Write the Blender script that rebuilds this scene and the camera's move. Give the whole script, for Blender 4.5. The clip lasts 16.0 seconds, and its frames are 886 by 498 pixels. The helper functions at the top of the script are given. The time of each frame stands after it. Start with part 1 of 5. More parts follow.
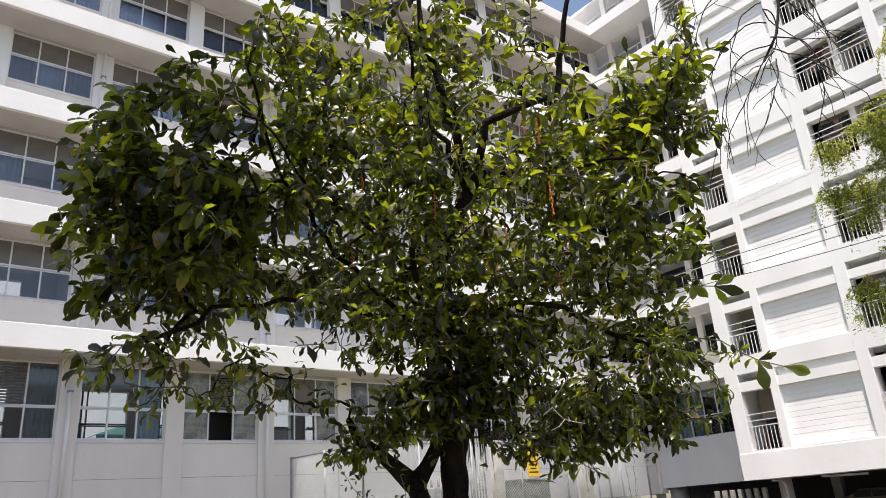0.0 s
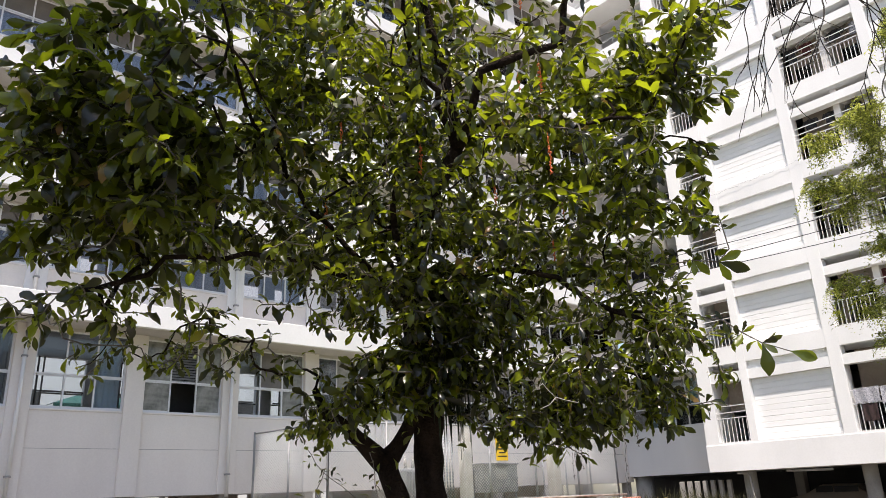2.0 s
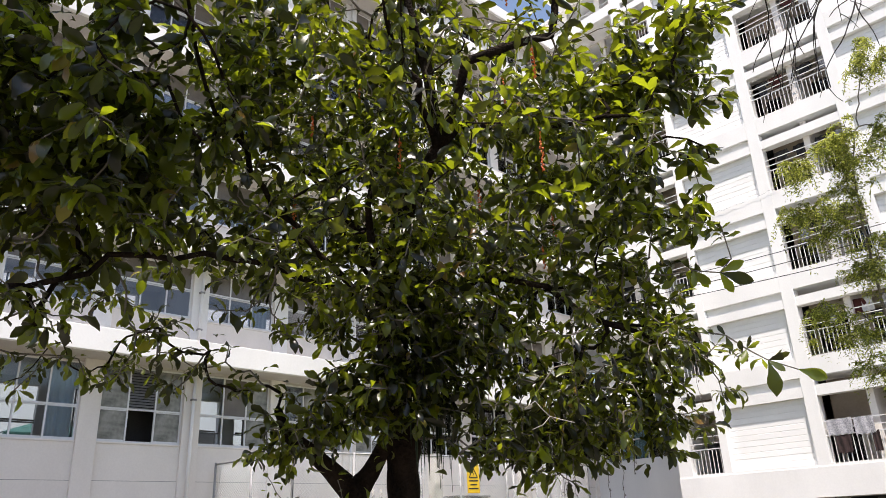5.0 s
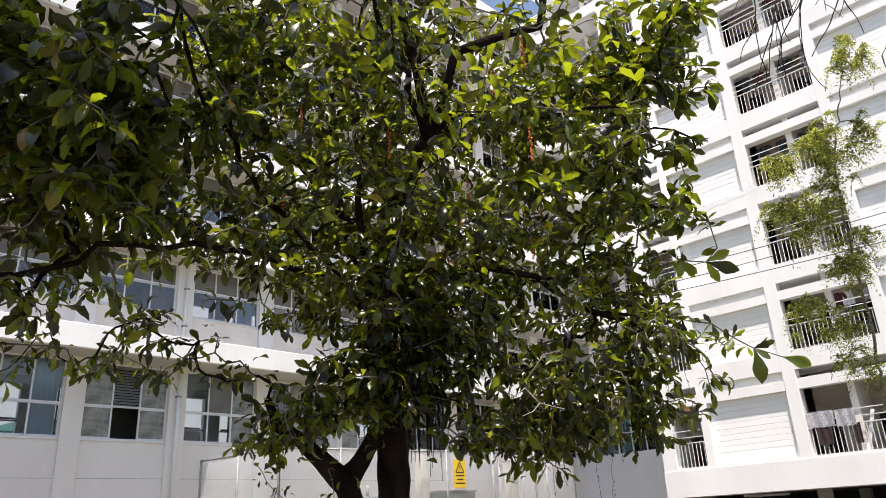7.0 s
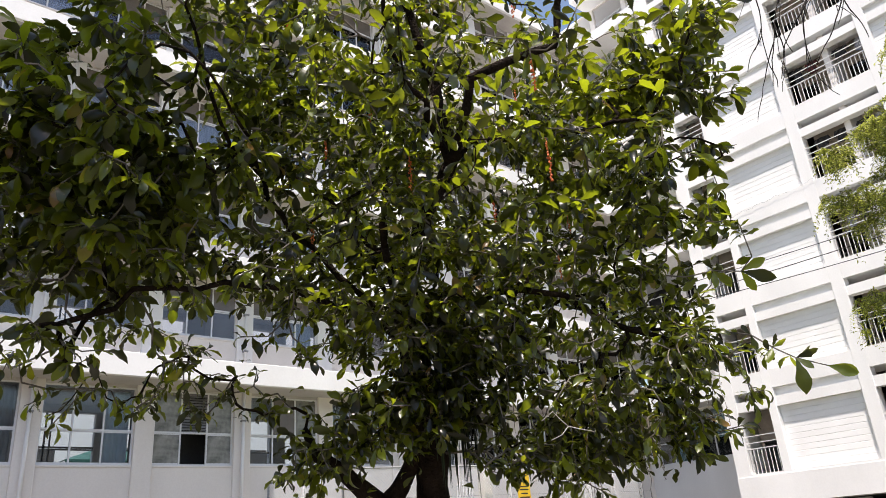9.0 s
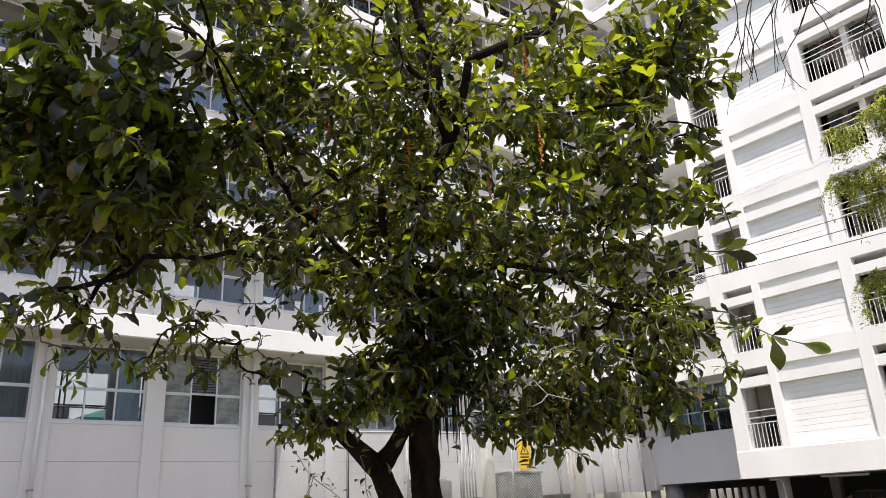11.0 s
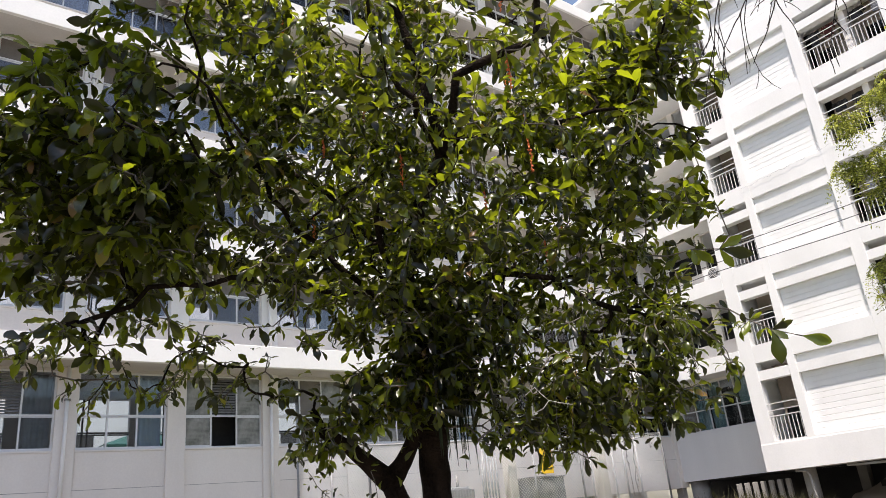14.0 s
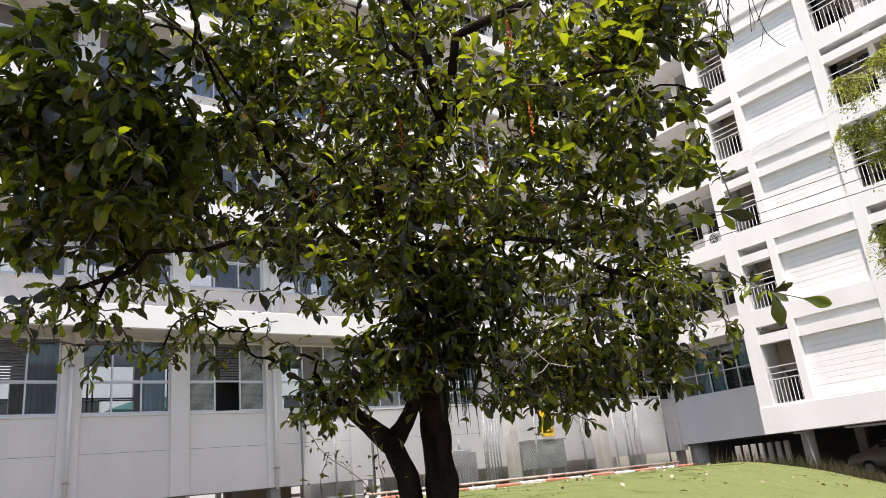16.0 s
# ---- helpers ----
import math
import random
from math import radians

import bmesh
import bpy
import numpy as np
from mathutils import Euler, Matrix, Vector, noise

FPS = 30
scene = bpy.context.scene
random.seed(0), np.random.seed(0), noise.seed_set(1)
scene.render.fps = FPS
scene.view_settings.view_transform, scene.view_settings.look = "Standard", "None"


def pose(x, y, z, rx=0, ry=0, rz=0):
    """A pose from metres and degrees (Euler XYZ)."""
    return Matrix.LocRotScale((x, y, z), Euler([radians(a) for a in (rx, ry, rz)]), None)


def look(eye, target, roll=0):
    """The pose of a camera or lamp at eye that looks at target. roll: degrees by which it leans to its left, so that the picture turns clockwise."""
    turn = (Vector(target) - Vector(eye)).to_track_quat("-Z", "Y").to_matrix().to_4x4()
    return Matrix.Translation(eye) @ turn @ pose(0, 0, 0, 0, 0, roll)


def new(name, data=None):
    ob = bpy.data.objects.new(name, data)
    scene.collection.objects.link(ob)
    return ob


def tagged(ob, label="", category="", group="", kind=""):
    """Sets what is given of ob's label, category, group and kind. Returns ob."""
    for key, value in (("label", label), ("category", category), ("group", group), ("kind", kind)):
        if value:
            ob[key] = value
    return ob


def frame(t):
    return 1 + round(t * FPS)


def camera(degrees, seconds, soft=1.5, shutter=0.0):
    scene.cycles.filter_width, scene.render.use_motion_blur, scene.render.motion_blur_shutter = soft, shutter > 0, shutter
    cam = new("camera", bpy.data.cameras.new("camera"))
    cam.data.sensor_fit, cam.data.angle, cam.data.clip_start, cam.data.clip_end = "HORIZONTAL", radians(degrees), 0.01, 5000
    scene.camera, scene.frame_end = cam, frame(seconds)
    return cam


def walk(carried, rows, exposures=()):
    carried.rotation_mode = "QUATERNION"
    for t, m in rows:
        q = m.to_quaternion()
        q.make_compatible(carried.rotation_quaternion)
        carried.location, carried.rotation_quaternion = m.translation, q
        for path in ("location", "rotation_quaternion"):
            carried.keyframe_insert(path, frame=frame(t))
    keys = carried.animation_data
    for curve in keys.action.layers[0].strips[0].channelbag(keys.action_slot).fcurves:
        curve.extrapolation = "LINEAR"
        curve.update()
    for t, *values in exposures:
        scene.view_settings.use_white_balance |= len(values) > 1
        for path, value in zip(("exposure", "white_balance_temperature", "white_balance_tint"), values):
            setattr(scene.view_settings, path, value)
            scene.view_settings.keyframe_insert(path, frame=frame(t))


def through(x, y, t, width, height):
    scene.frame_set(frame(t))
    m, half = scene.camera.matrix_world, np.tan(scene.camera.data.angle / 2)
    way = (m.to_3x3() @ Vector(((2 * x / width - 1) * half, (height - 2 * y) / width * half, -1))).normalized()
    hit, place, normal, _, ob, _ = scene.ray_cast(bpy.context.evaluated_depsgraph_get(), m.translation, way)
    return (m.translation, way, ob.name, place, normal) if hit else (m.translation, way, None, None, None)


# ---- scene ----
cam = camera(62.4, 16.0, soft=0.5)
PATH = [
    (0, (-9.671, -4.496, 1.563), (-8.472, -3.052, 2.255), -4.3),
    (0.5, (-9.523, -4.439, 1.561), (-8.367, -2.965, 2.261), -4.1),
    (1, (-9.444, -4.304, 1.573), (-8.271, -2.836, 2.258), -3.9),
    (1.5, (-9.416, -4.124, 1.584), (-8.191, -2.706, 2.282), -2.8),
    (2, (-9.353, -3.988, 1.58), (-8.093, -2.576, 2.226), -2.4),
    (2.5, (-9.225, -3.903, 1.584), (-8.027, -2.467, 2.291), -4.0),
    (3, (-9.094, -3.838, 1.576), (-7.928, -2.374, 2.279), -3.2),
    (3.5, (-9.04, -3.753, 1.577), (-7.813, -2.32, 2.242), -4.0),
    (4, (-9.038, -3.605, 1.597), (-7.753, -2.245, 2.304), -2.1),
    (4.2, (-9.038, -3.581, 1.596), (-7.742, -2.234, 2.306), -2.2),
    (6.3, (-9.052, -3.498, 1.536), (-7.745, -2.179, 2.278), -2.8),
    (6.5, (-9.056, -3.498, 1.531), (-7.741, -2.187, 2.274), -2.7),
    (7, (-9.065, -3.506, 1.525), (-7.731, -2.197, 2.237), -3.1),
    (7.5, (-9.032, -3.577, 1.533), (-7.788, -2.18, 2.242), -1.9),
    (8, (-8.985, -3.641, 1.551), (-7.82, -2.176, 2.254), -2.4),
    (8.5, (-8.951, -3.696, 1.575), (-7.749, -2.269, 2.294), -4.3),
    (9, (-8.938, -3.712, 1.588), (-7.728, -2.308, 2.339), -4.6),
    (9.2, (-8.939, -3.723, 1.587), (-7.727, -2.315, 2.327), -5.2),
    (11.3, (-9.016, -4.037, 1.518), (-7.823, -2.581, 2.194), -2.6),
    (11.5, (-9.017, -4.065, 1.517), (-7.84, -2.599, 2.2), -2.8),
    (12, (-8.998, -4.119, 1.522), (-7.853, -2.639, 2.228), -3.8),
    (12.5, (-8.995, -4.145, 1.508), (-7.853, -2.666, 2.22), -4.6),
    (13, (-8.973, -4.115, 1.525), (-7.801, -2.652, 2.222), -5.2),
    (13.5, (-8.98, -4.136, 1.524), (-7.79, -2.692, 2.23), -5.5),
    (14, (-8.974, -4.137, 1.522), (-7.805, -2.672, 2.221), -5.9),
    (14.5, (-8.961, -4.136, 1.525), (-7.797, -2.658, 2.204), -6.5),
    (15, (-8.964, -4.135, 1.528), (-7.812, -2.639, 2.189), -6.4),
    (15.5, (-8.959, -4.114, 1.531), (-7.802, -2.616, 2.177), -6.3),
    (16, (-8.952, -4.123, 1.51), (-7.775, -2.627, 2.123), -6.0),
]
walk(cam, [(t, look(eye, target, roll)) for t, eye, target, roll in PATH], [(0.0, 0.51, 6850, 16), (3.5, 0.64, 6850, 16), (16.0, 0.59, 6850, 16)])

# ---- light ----
SUN_AZ, SUN_EL = 221.0, 70.0
SUN_FROM = Vector((math.cos(radians(SUN_AZ)) * math.cos(radians(SUN_EL)), math.sin(radians(SUN_AZ)) * math.cos(radians(SUN_EL)), math.sin(radians(SUN_EL))))
world = bpy.data.worlds.new("sky")
scene.world = world
world.use_nodes = True
_n = world.node_tree.nodes
_sky = _n.new("ShaderNodeTexSky")
_sky.sky_type = "NISHITA"
_sky.sun_disc = False
_sky.sun_elevation = radians(SUN_EL)
_sky.sun_rotation = radians(90 - SUN_AZ)
_sky.air_density, _sky.dust_density, _sky.ozone_density = 1.2, 1.5, 1.0
world.node_tree.links.new(_sky.outputs[0], _n["Background"].inputs[0])
_n["Background"].inputs[1].default_value = 0.13
sun = new("sun", bpy.data.lights.new("sun", "SUN"))
sun.data.energy, sun.data.angle, sun.data.color = 5.0, radians(0.6), (1.0, 0.96, 0.9)
sun.matrix_world = look(SUN_FROM * 60, (0, 0, 0))


# ---- materials ----
def mat(name, color, rough=0.7, metal=0.0, spec=0.5):
    m = bpy.data.materials.new(name)
    m.use_nodes = True
    b = m.node_tree.nodes["Principled BSDF"]
    b.inputs["Base Color"].default_value = (*color, 1)
    b.inputs["Roughness"].default_value = rough
    b.inputs["Metallic"].default_value = metal
    b.inputs["Specular IOR Level"].default_value = spec
    return m


def worn(m, low, high, scale=3.0, fine=40.0, bump=0.15, streak=1.0, depth=0.004, random_shift=0.0):
    """Varies the base colour between low and high at two scales, and adds a fine relief."""
    t = m.node_tree
    n, l = t.nodes, t.links
    b = n["Principled BSDF"]
    co = n.new("ShaderNodeTexCoord")
    mp = n.new("ShaderNodeMapping")
    mp.inputs["Scale"].default_value = (1, 1, streak)
    l.new(co.outputs["Object"], mp.inputs[0])
    big, small = n.new("ShaderNodeTexNoise"), n.new("ShaderNodeTexNoise")
    big.inputs["Scale"].default_value, big.inputs["Detail"].default_value = scale, 6
    small.inputs["Scale"].default_value, small.inputs["Detail"].default_value = fine, 4
    l.new(mp.outputs[0], big.inputs[0])
    l.new(co.outputs["Object"], small.inputs[0])
    add = n.new("ShaderNodeMath")
    add.operation = "MULTIPLY_ADD"
    add.inputs[1].default_value = 0.35
    l.new(small.outputs[0], add.inputs[0])
    l.new(big.outputs[0], add.inputs[2])
    ramp = n.new("ShaderNodeValToRGB")
    ramp.color_ramp.elements[0].position, ramp.color_ramp.elements[1].position = 0.42, 0.85
    ramp.color_ramp.elements[0].color, ramp.color_ramp.elements[1].color = (*low, 1), (*high, 1)
    l.new(add.outputs[0], ramp.inputs[0])
    out = ramp.outputs[0]
    if random_shift:
        info, hsv, mr = n.new("ShaderNodeObjectInfo"), n.new("ShaderNodeHueSaturation"), n.new("ShaderNodeMapRange")
        mr.inputs["To Min"].default_value, mr.inputs["To Max"].default_value = 1 - random_shift, 1 + random_shift
        l.new(info.outputs["Random"], mr.inputs["Value"])
        l.new(mr.outputs[0], hsv.inputs["Value"])
        l.new(out, hsv.inputs["Color"])
        out = hsv.outputs[0]
    l.new(out, b.inputs["Base Color"])
    bp = n.new("ShaderNodeBump")
    bp.inputs["Strength"].default_value, bp.inputs["Distance"].default_value = bump, depth
    l.new(small.outputs[0], bp.inputs["Height"])
    l.new(bp.outputs[0], b.inputs["Normal"])
    return m


def glass_mat(name, tint, gloss_rough=0.03, through=0.9, ior=1.5):
    m = bpy.data.materials.new(name)
    m.use_nodes = True
    t = m.node_tree
    t.nodes.clear()
    out, mix, tr, gl, fr = (t.nodes.new("ShaderNode" + k) for k in ("OutputMaterial", "MixShader", "BsdfTransparent", "BsdfGlossy", "Fresnel"))
    tr.inputs[0].default_value = (*[c * through for c in tint], 1)
    gl.inputs[0].default_value, gl.inputs["Roughness"].default_value = (0.95, 0.95, 0.95, 1), gloss_rough
    fr.inputs[0].default_value = ior
    t.links.new(fr.outputs[0], mix.inputs[0])
    t.links.new(tr.outputs[0], mix.inputs[1])
    t.links.new(gl.outputs[0], mix.inputs[2])
    t.links.new(mix.outputs[0], out.inputs[0])
    return m


def leaf_mat(name, dark, light, trans, rough=0.33, weight=0.35, spec=0.4, old=None):
    m = mat(name, light, rough, 0.0, spec)
    t = m.node_tree
    n, l = t.nodes, t.links
    b = n["Principled BSDF"]
    geo, ramp, tl, mix = n.new("ShaderNodeNewGeometry"), n.new("ShaderNodeValToRGB"), n.new("ShaderNodeBsdfTranslucent"), n.new("ShaderNodeMixShader")
    info, add, frac = n.new("ShaderNodeObjectInfo"), n.new("ShaderNodeMath"), n.new("ShaderNodeMath")
    l.new(geo.outputs["Random Per Island"], add.inputs[0])
    l.new(info.outputs["Random"], add.inputs[1])
    frac.operation = "FRACT"
    l.new(add.outputs[0], frac.inputs[0])
    ramp.color_ramp.elements[0].position = 0.36
    ramp.color_ramp.elements[0].color, ramp.color_ramp.elements[1].color = (*dark, 1), (*light, 1)
    l.new(frac.outputs[0], ramp.inputs[0])
    if old:
        ramp.color_ramp.elements[1].position = 0.97
        for at_, c_ in ((0.975, old), (1.0, old)):
            ramp.color_ramp.elements.new(at_).color = (*c_, 1)
    co, no, mul = n.new("ShaderNodeTexCoord"), n.new("ShaderNodeTexNoise"), n.new("ShaderNodeMix")
    no.inputs["Scale"].default_value, no.inputs["Detail"].default_value = 45, 5
    l.new(co.outputs["Object"], no.inputs[0])
    mul.data_type, mul.blend_type = "RGBA", "OVERLAY"
    mul.inputs[0].default_value = 0.35
    l.new(ramp.outputs[0], mul.inputs[6])
    l.new(no.outputs[0], mul.inputs[7])
    l.new(mul.outputs[2], b.inputs["Base Color"])
    bp = n.new("ShaderNodeBump")
    bp.inputs["Strength"].default_value, bp.inputs["Distance"].default_value = 0.3, 0.004
    l.new(no.outputs[0], bp.inputs["Height"])
    l.new(bp.outputs[0], b.inputs["Normal"])
    glow = n.new("ShaderNodeValToRGB")
    glow.color_ramp.elements[0].position, glow.color_ramp.elements[0].color = 0.3, (*[0.16 * c for c in trans], 1)
    glow.color_ramp.elements[1].color = (*trans, 1)
    l.new(frac.outputs[0], glow.inputs[0])
    l.new(glow.outputs[0], tl.inputs[0])
    mix.inputs[0].default_value = weight
    l.new(b.outputs[0], mix.inputs[1])
    l.new(tl.outputs[0], mix.inputs[2])
    l.new(mix.outputs[0], n["Material Output"].inputs[0])
    return m


WHITE = worn(mat("white_wall_paint", (0.8, 0.8, 0.8), 0.75), (0.73, 0.73, 0.72), (0.84, 0.84, 0.83), 0.5, 18, 0.12, 0.25)
PALE = worn(mat("pale_grey_wall_paint", (0.7, 0.7, 0.72), 0.75), (0.71, 0.67, 0.63), (0.83, 0.79, 0.745), 0.6, 22, 0.12, 0.3)
# cream paint, greyed so that its colour includes the shade under the ledges
CREAM = worn(mat("shade_darkened_cream_paint", (0.7, 0.66, 0.58), 0.8), (0.44, 0.415, 0.395), (0.56, 0.53, 0.505), 0.8, 20, 0.12)
BOARD = worn(mat("white_board_paint", (0.8, 0.8, 0.8), 0.6), (0.79, 0.79, 0.785), (0.87, 0.87, 0.86), 1.5, 30, 0.08, 1, 0.002, 0.02)
ALU = mat("white_aluminium", (0.72, 0.73, 0.74), 0.4, 0.2)
STEEL = worn(mat("galvanised_steel", (0.3, 0.3, 0.3), 0.6, 0.2), (0.22, 0.225, 0.23), (0.36, 0.365, 0.37), 6, 60, 0.1)
ZINC = worn(mat("bright_zinc_wire", (0.6, 0.6, 0.6), 0.45, 0.2), (0.55, 0.56, 0.57), (0.72, 0.73, 0.74), 6, 60, 0.1)
RUST = worn(mat("rusty_pale_pipe", (0.3, 0.2, 0.16), 0.8), (0.20, 0.11, 0.08), (0.46, 0.38, 0.33), 7, 40, 0.3)
RAIL = mat("pale_rail_paint", (0.66, 0.66, 0.66), 0.5)
GLASS = glass_mat("window_glass", (0.86, 0.92, 0.95))
# opaque grey-brown pane that hides the room behind
BROWNPANE = worn(mat("opaque_brown_pane", (0.12, 0.10, 0.09), 0.25), (0.12, 0.108, 0.098), (0.19, 0.172, 0.158), 1.5, 30, 0.02)
# opaque mottled grey-green: dust plus a painted-in reflection of greenery
DUST_REFL = worn(mat("dusty_glass_painted_reflection", (0.1, 0.11, 0.1), 0.12), (0.06, 0.066, 0.06), (0.36, 0.365, 0.34), 1.6, 9, 0.02)
GLASSUP = glass_mat("sky_reflecting_glass", (0.85, 0.87, 0.9), 0.05, 0.92, 1.6)
INSIDE = worn(mat("interior_wall_paint", (0.45, 0.43, 0.4), 0.85), (0.58, 0.56, 0.55), (0.74, 0.72, 0.71), 0.8, 14, 0.1)
# near-black for dark frames; on rooms and open storeys it paints in deep shade
DIM = worn(mat("dark_parts_and_room_shade", (0.08, 0.08, 0.085), 0.8), (0.02, 0.02, 0.022), (0.05, 0.05, 0.05), 1.0, 14, 0.1)
CONC = worn(mat("grey_concrete", (0.35, 0.34, 0.32), 0.9), (0.22, 0.21, 0.20), (0.40, 0.39, 0.36), 1.2, 30, 0.3)
DOORP = worn(mat("pale_door_paint", (0.55, 0.5, 0.42), 0.5), (0.46, 0.41, 0.34), (0.58, 0.53, 0.46), 2, 30, 0.1)
BARK = worn(mat("dark_bark", (0.05, 0.035, 0.028), 0.95, 0.0, 0.06), (0.006, 0.005, 0.004), (0.036, 0.026, 0.02), 9, 45, 1.0, 0.3, 0.04)
TWIG = worn(mat("twig_bark", (0.1, 0.08, 0.06), 0.85), (0.06, 0.052, 0.042), (0.22, 0.195, 0.165), 14, 80, 0.4)
DEADBARK = worn(mat("bare_twig_bark", (0.05, 0.04, 0.035), 0.9), (0.010, 0.009, 0.008), (0.035, 0.029, 0.025), 14, 80, 0.4)
BLEACHED = worn(mat("bleached_dead_wood", (0.4, 0.37, 0.33), 0.9), (0.30, 0.27, 0.24), (0.45, 0.42, 0.38), 30, 120, 0.3)
LEAF = leaf_mat("glossy_green_leaf", (0.004, 0.005, 0.0015), (0.066, 0.092, 0.005), (0.76, 0.90, 0.03), 0.31, 0.28, 0.6, (0.13, 0.055, 0.02))
FINE = leaf_mat("yellow_green_leaflet", (0.16, 0.20, 0.04), (0.38, 0.42, 0.09), (0.80, 0.84, 0.16), 0.45, 0.45)
WEED = leaf_mat("dark_weed_blade", (0.025, 0.025, 0.01), (0.085, 0.075, 0.03), (0.2, 0.2, 0.05), 0.6, 0.2)
DRY = leaf_mat("dry_fallen_leaf", (0.30, 0.24, 0.15), (0.5, 0.44, 0.32), (0.4, 0.3, 0.15), 0.6, 0.1)
EPI = leaf_mat("dark_strap_leaf", (0.015, 0.025, 0.01), (0.03, 0.05, 0.015), (0.05, 0.09, 0.02), 0.4, 0.2)
RED = worn(mat("red_flower", (0.5, 0.08, 0.03), 0.6), (0.55, 0.07, 0.02), (0.80, 0.24, 0.06), 20, 60, 0.2)
GRASSM = leaf_mat("lawn_grass", (0.10, 0.135, 0.03), (0.17, 0.205, 0.045), (0.32, 0.39, 0.07), 0.7, 0.3)
def ground_mat():
    m = worn(mat("bare_earth_and_lawn", (0.07, 0.06, 0.05), 0.95), (0.075, 0.066, 0.054), (0.17, 0.152, 0.126), 1.3, 30, 0.6, 1, 0.02)
    t = m.node_tree
    n, l = t.nodes, t.links
    b = n["Principled BSDF"]
    earth = b.inputs["Base Color"].links[0].from_socket
    co, sep, no = n.new("ShaderNodeTexCoord"), n.new("ShaderNodeVectorMath"), n.new("ShaderNodeTexNoise")
    sep.operation = "DISTANCE"
    sep.inputs[1].default_value = (4.5, 6.0, 1.0)
    l.new(co.outputs["Object"], sep.inputs[0])
    no.inputs["Scale"].default_value = 0.6
    l.new(co.outputs["Object"], no.inputs[0])
    add, ramp, mix, grass = n.new("ShaderNodeMath"), n.new("ShaderNodeMapRange"), n.new("ShaderNodeMix"), n.new("ShaderNodeValToRGB")
    add.operation = "MULTIPLY_ADD"
    add.inputs[1].default_value = 3.0
    l.new(no.outputs[0], add.inputs[0])
    l.new(sep.outputs["Value"], add.inputs[2])
    ramp.inputs["From Min"].default_value, ramp.inputs["From Max"].default_value = 9.0, 11.0
    l.new(add.outputs[0], ramp.inputs["Value"])
    fine = n.new("ShaderNodeTexNoise")
    fine.inputs["Scale"].default_value, fine.inputs["Detail"].default_value = 6, 8
    l.new(co.outputs["Object"], fine.inputs[0])
    grass.color_ramp.elements[0].color, grass.color_ramp.elements[1].color = (0.09, 0.12, 0.03, 1), (0.175, 0.20, 0.06, 1)
    l.new(fine.outputs[0], grass.inputs[0])
    mix.data_type = "RGBA"
    l.new(ramp.outputs[0], mix.inputs[0])
    l.new(grass.outputs[0], mix.inputs[6])
    l.new(earth, mix.inputs[7])
    l.new(mix.outputs[2], b.inputs["Base Color"])
    return m


SOIL = ground_mat()
YELLOW = worn(mat("yellow_sign_paint", (0.75, 0.48, 0.02), 0.45), (0.62, 0.38, 0.02), (0.8, 0.52, 0.03), 6, 50, 0.05)
BLACK = mat("black_print", (0.02, 0.02, 0.02), 0.6)
CABLE = mat("black_cable", (0.025, 0.025, 0.03), 0.6)
KERBR = worn(mat("faded_red_kerb_paint", (0.5, 0.16, 0.1), 0.8), (0.38, 0.13, 0.08), (0.56, 0.24, 0.16), 5, 50, 0.3)
KERBW = worn(mat("white_kerb_paint", (0.7, 0.68, 0.62), 0.8), (0.52, 0.5, 0.46), (0.76, 0.74, 0.7), 5, 50, 0.3)
TEAL = worn(mat("teal_roof_sheet", (0.015, 0.09, 0.075), 0.5), (0.01, 0.055, 0.045), (0.022, 0.11, 0.09), 3, 30, 0.1)
CURTAIN = worn(mat("aqua_curtain", (0.35, 0.5, 0.5), 0.8), (0.26, 0.40, 0.40), (0.42, 0.56, 0.55), 3, 40, 0.2)
BLUECURT = worn(mat("blue_curtain", (0.12, 0.17, 0.32), 0.8), (0.56, 0.62, 0.70), (0.74, 0.79, 0.85), 3, 40, 0.2)
GREYCURT = worn(mat("grey_curtain", (0.35, 0.34, 0.35), 0.85), (0.28, 0.27, 0.28), (0.44, 0.43, 0.44), 3, 40, 0.2)
CLOTH = worn(mat("patterned_grey_cloth", (0.5, 0.5, 0.52), 0.9), (0.10, 0.10, 0.13), (0.5, 0.5, 0.53), 26, 60, 0.3)
DARKCLOTH = worn(mat("dark_maroon_cloth", (0.06, 0.02, 0.02), 0.9), (0.012, 0.008, 0.008), (0.04, 0.02, 0.02), 8, 60, 0.3)
CARP = mat("beige_car_paint", (0.42, 0.36, 0.30), 0.35, 0.1)
RUBBER = mat("black_rubber", (0.02, 0.02, 0.02), 0.85)
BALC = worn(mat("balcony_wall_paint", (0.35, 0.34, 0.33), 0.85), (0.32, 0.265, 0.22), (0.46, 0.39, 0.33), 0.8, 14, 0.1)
POLEP = worn(mat("weathered_white_post_paint", (0.5, 0.48, 0.45), 0.85), (0.36, 0.34, 0.31), (0.58, 0.56, 0.52), 2, 30, 0.3)
GREYBOX = worn(mat("grey_cabinet_paint", (0.2, 0.22, 0.25), 0.5), (0.16, 0.17, 0.185), (0.27, 0.285, 0.30), 3, 40, 0.08)
REDLAMP = mat("red_lens", (0.4, 0.02, 0.02), 0.2)


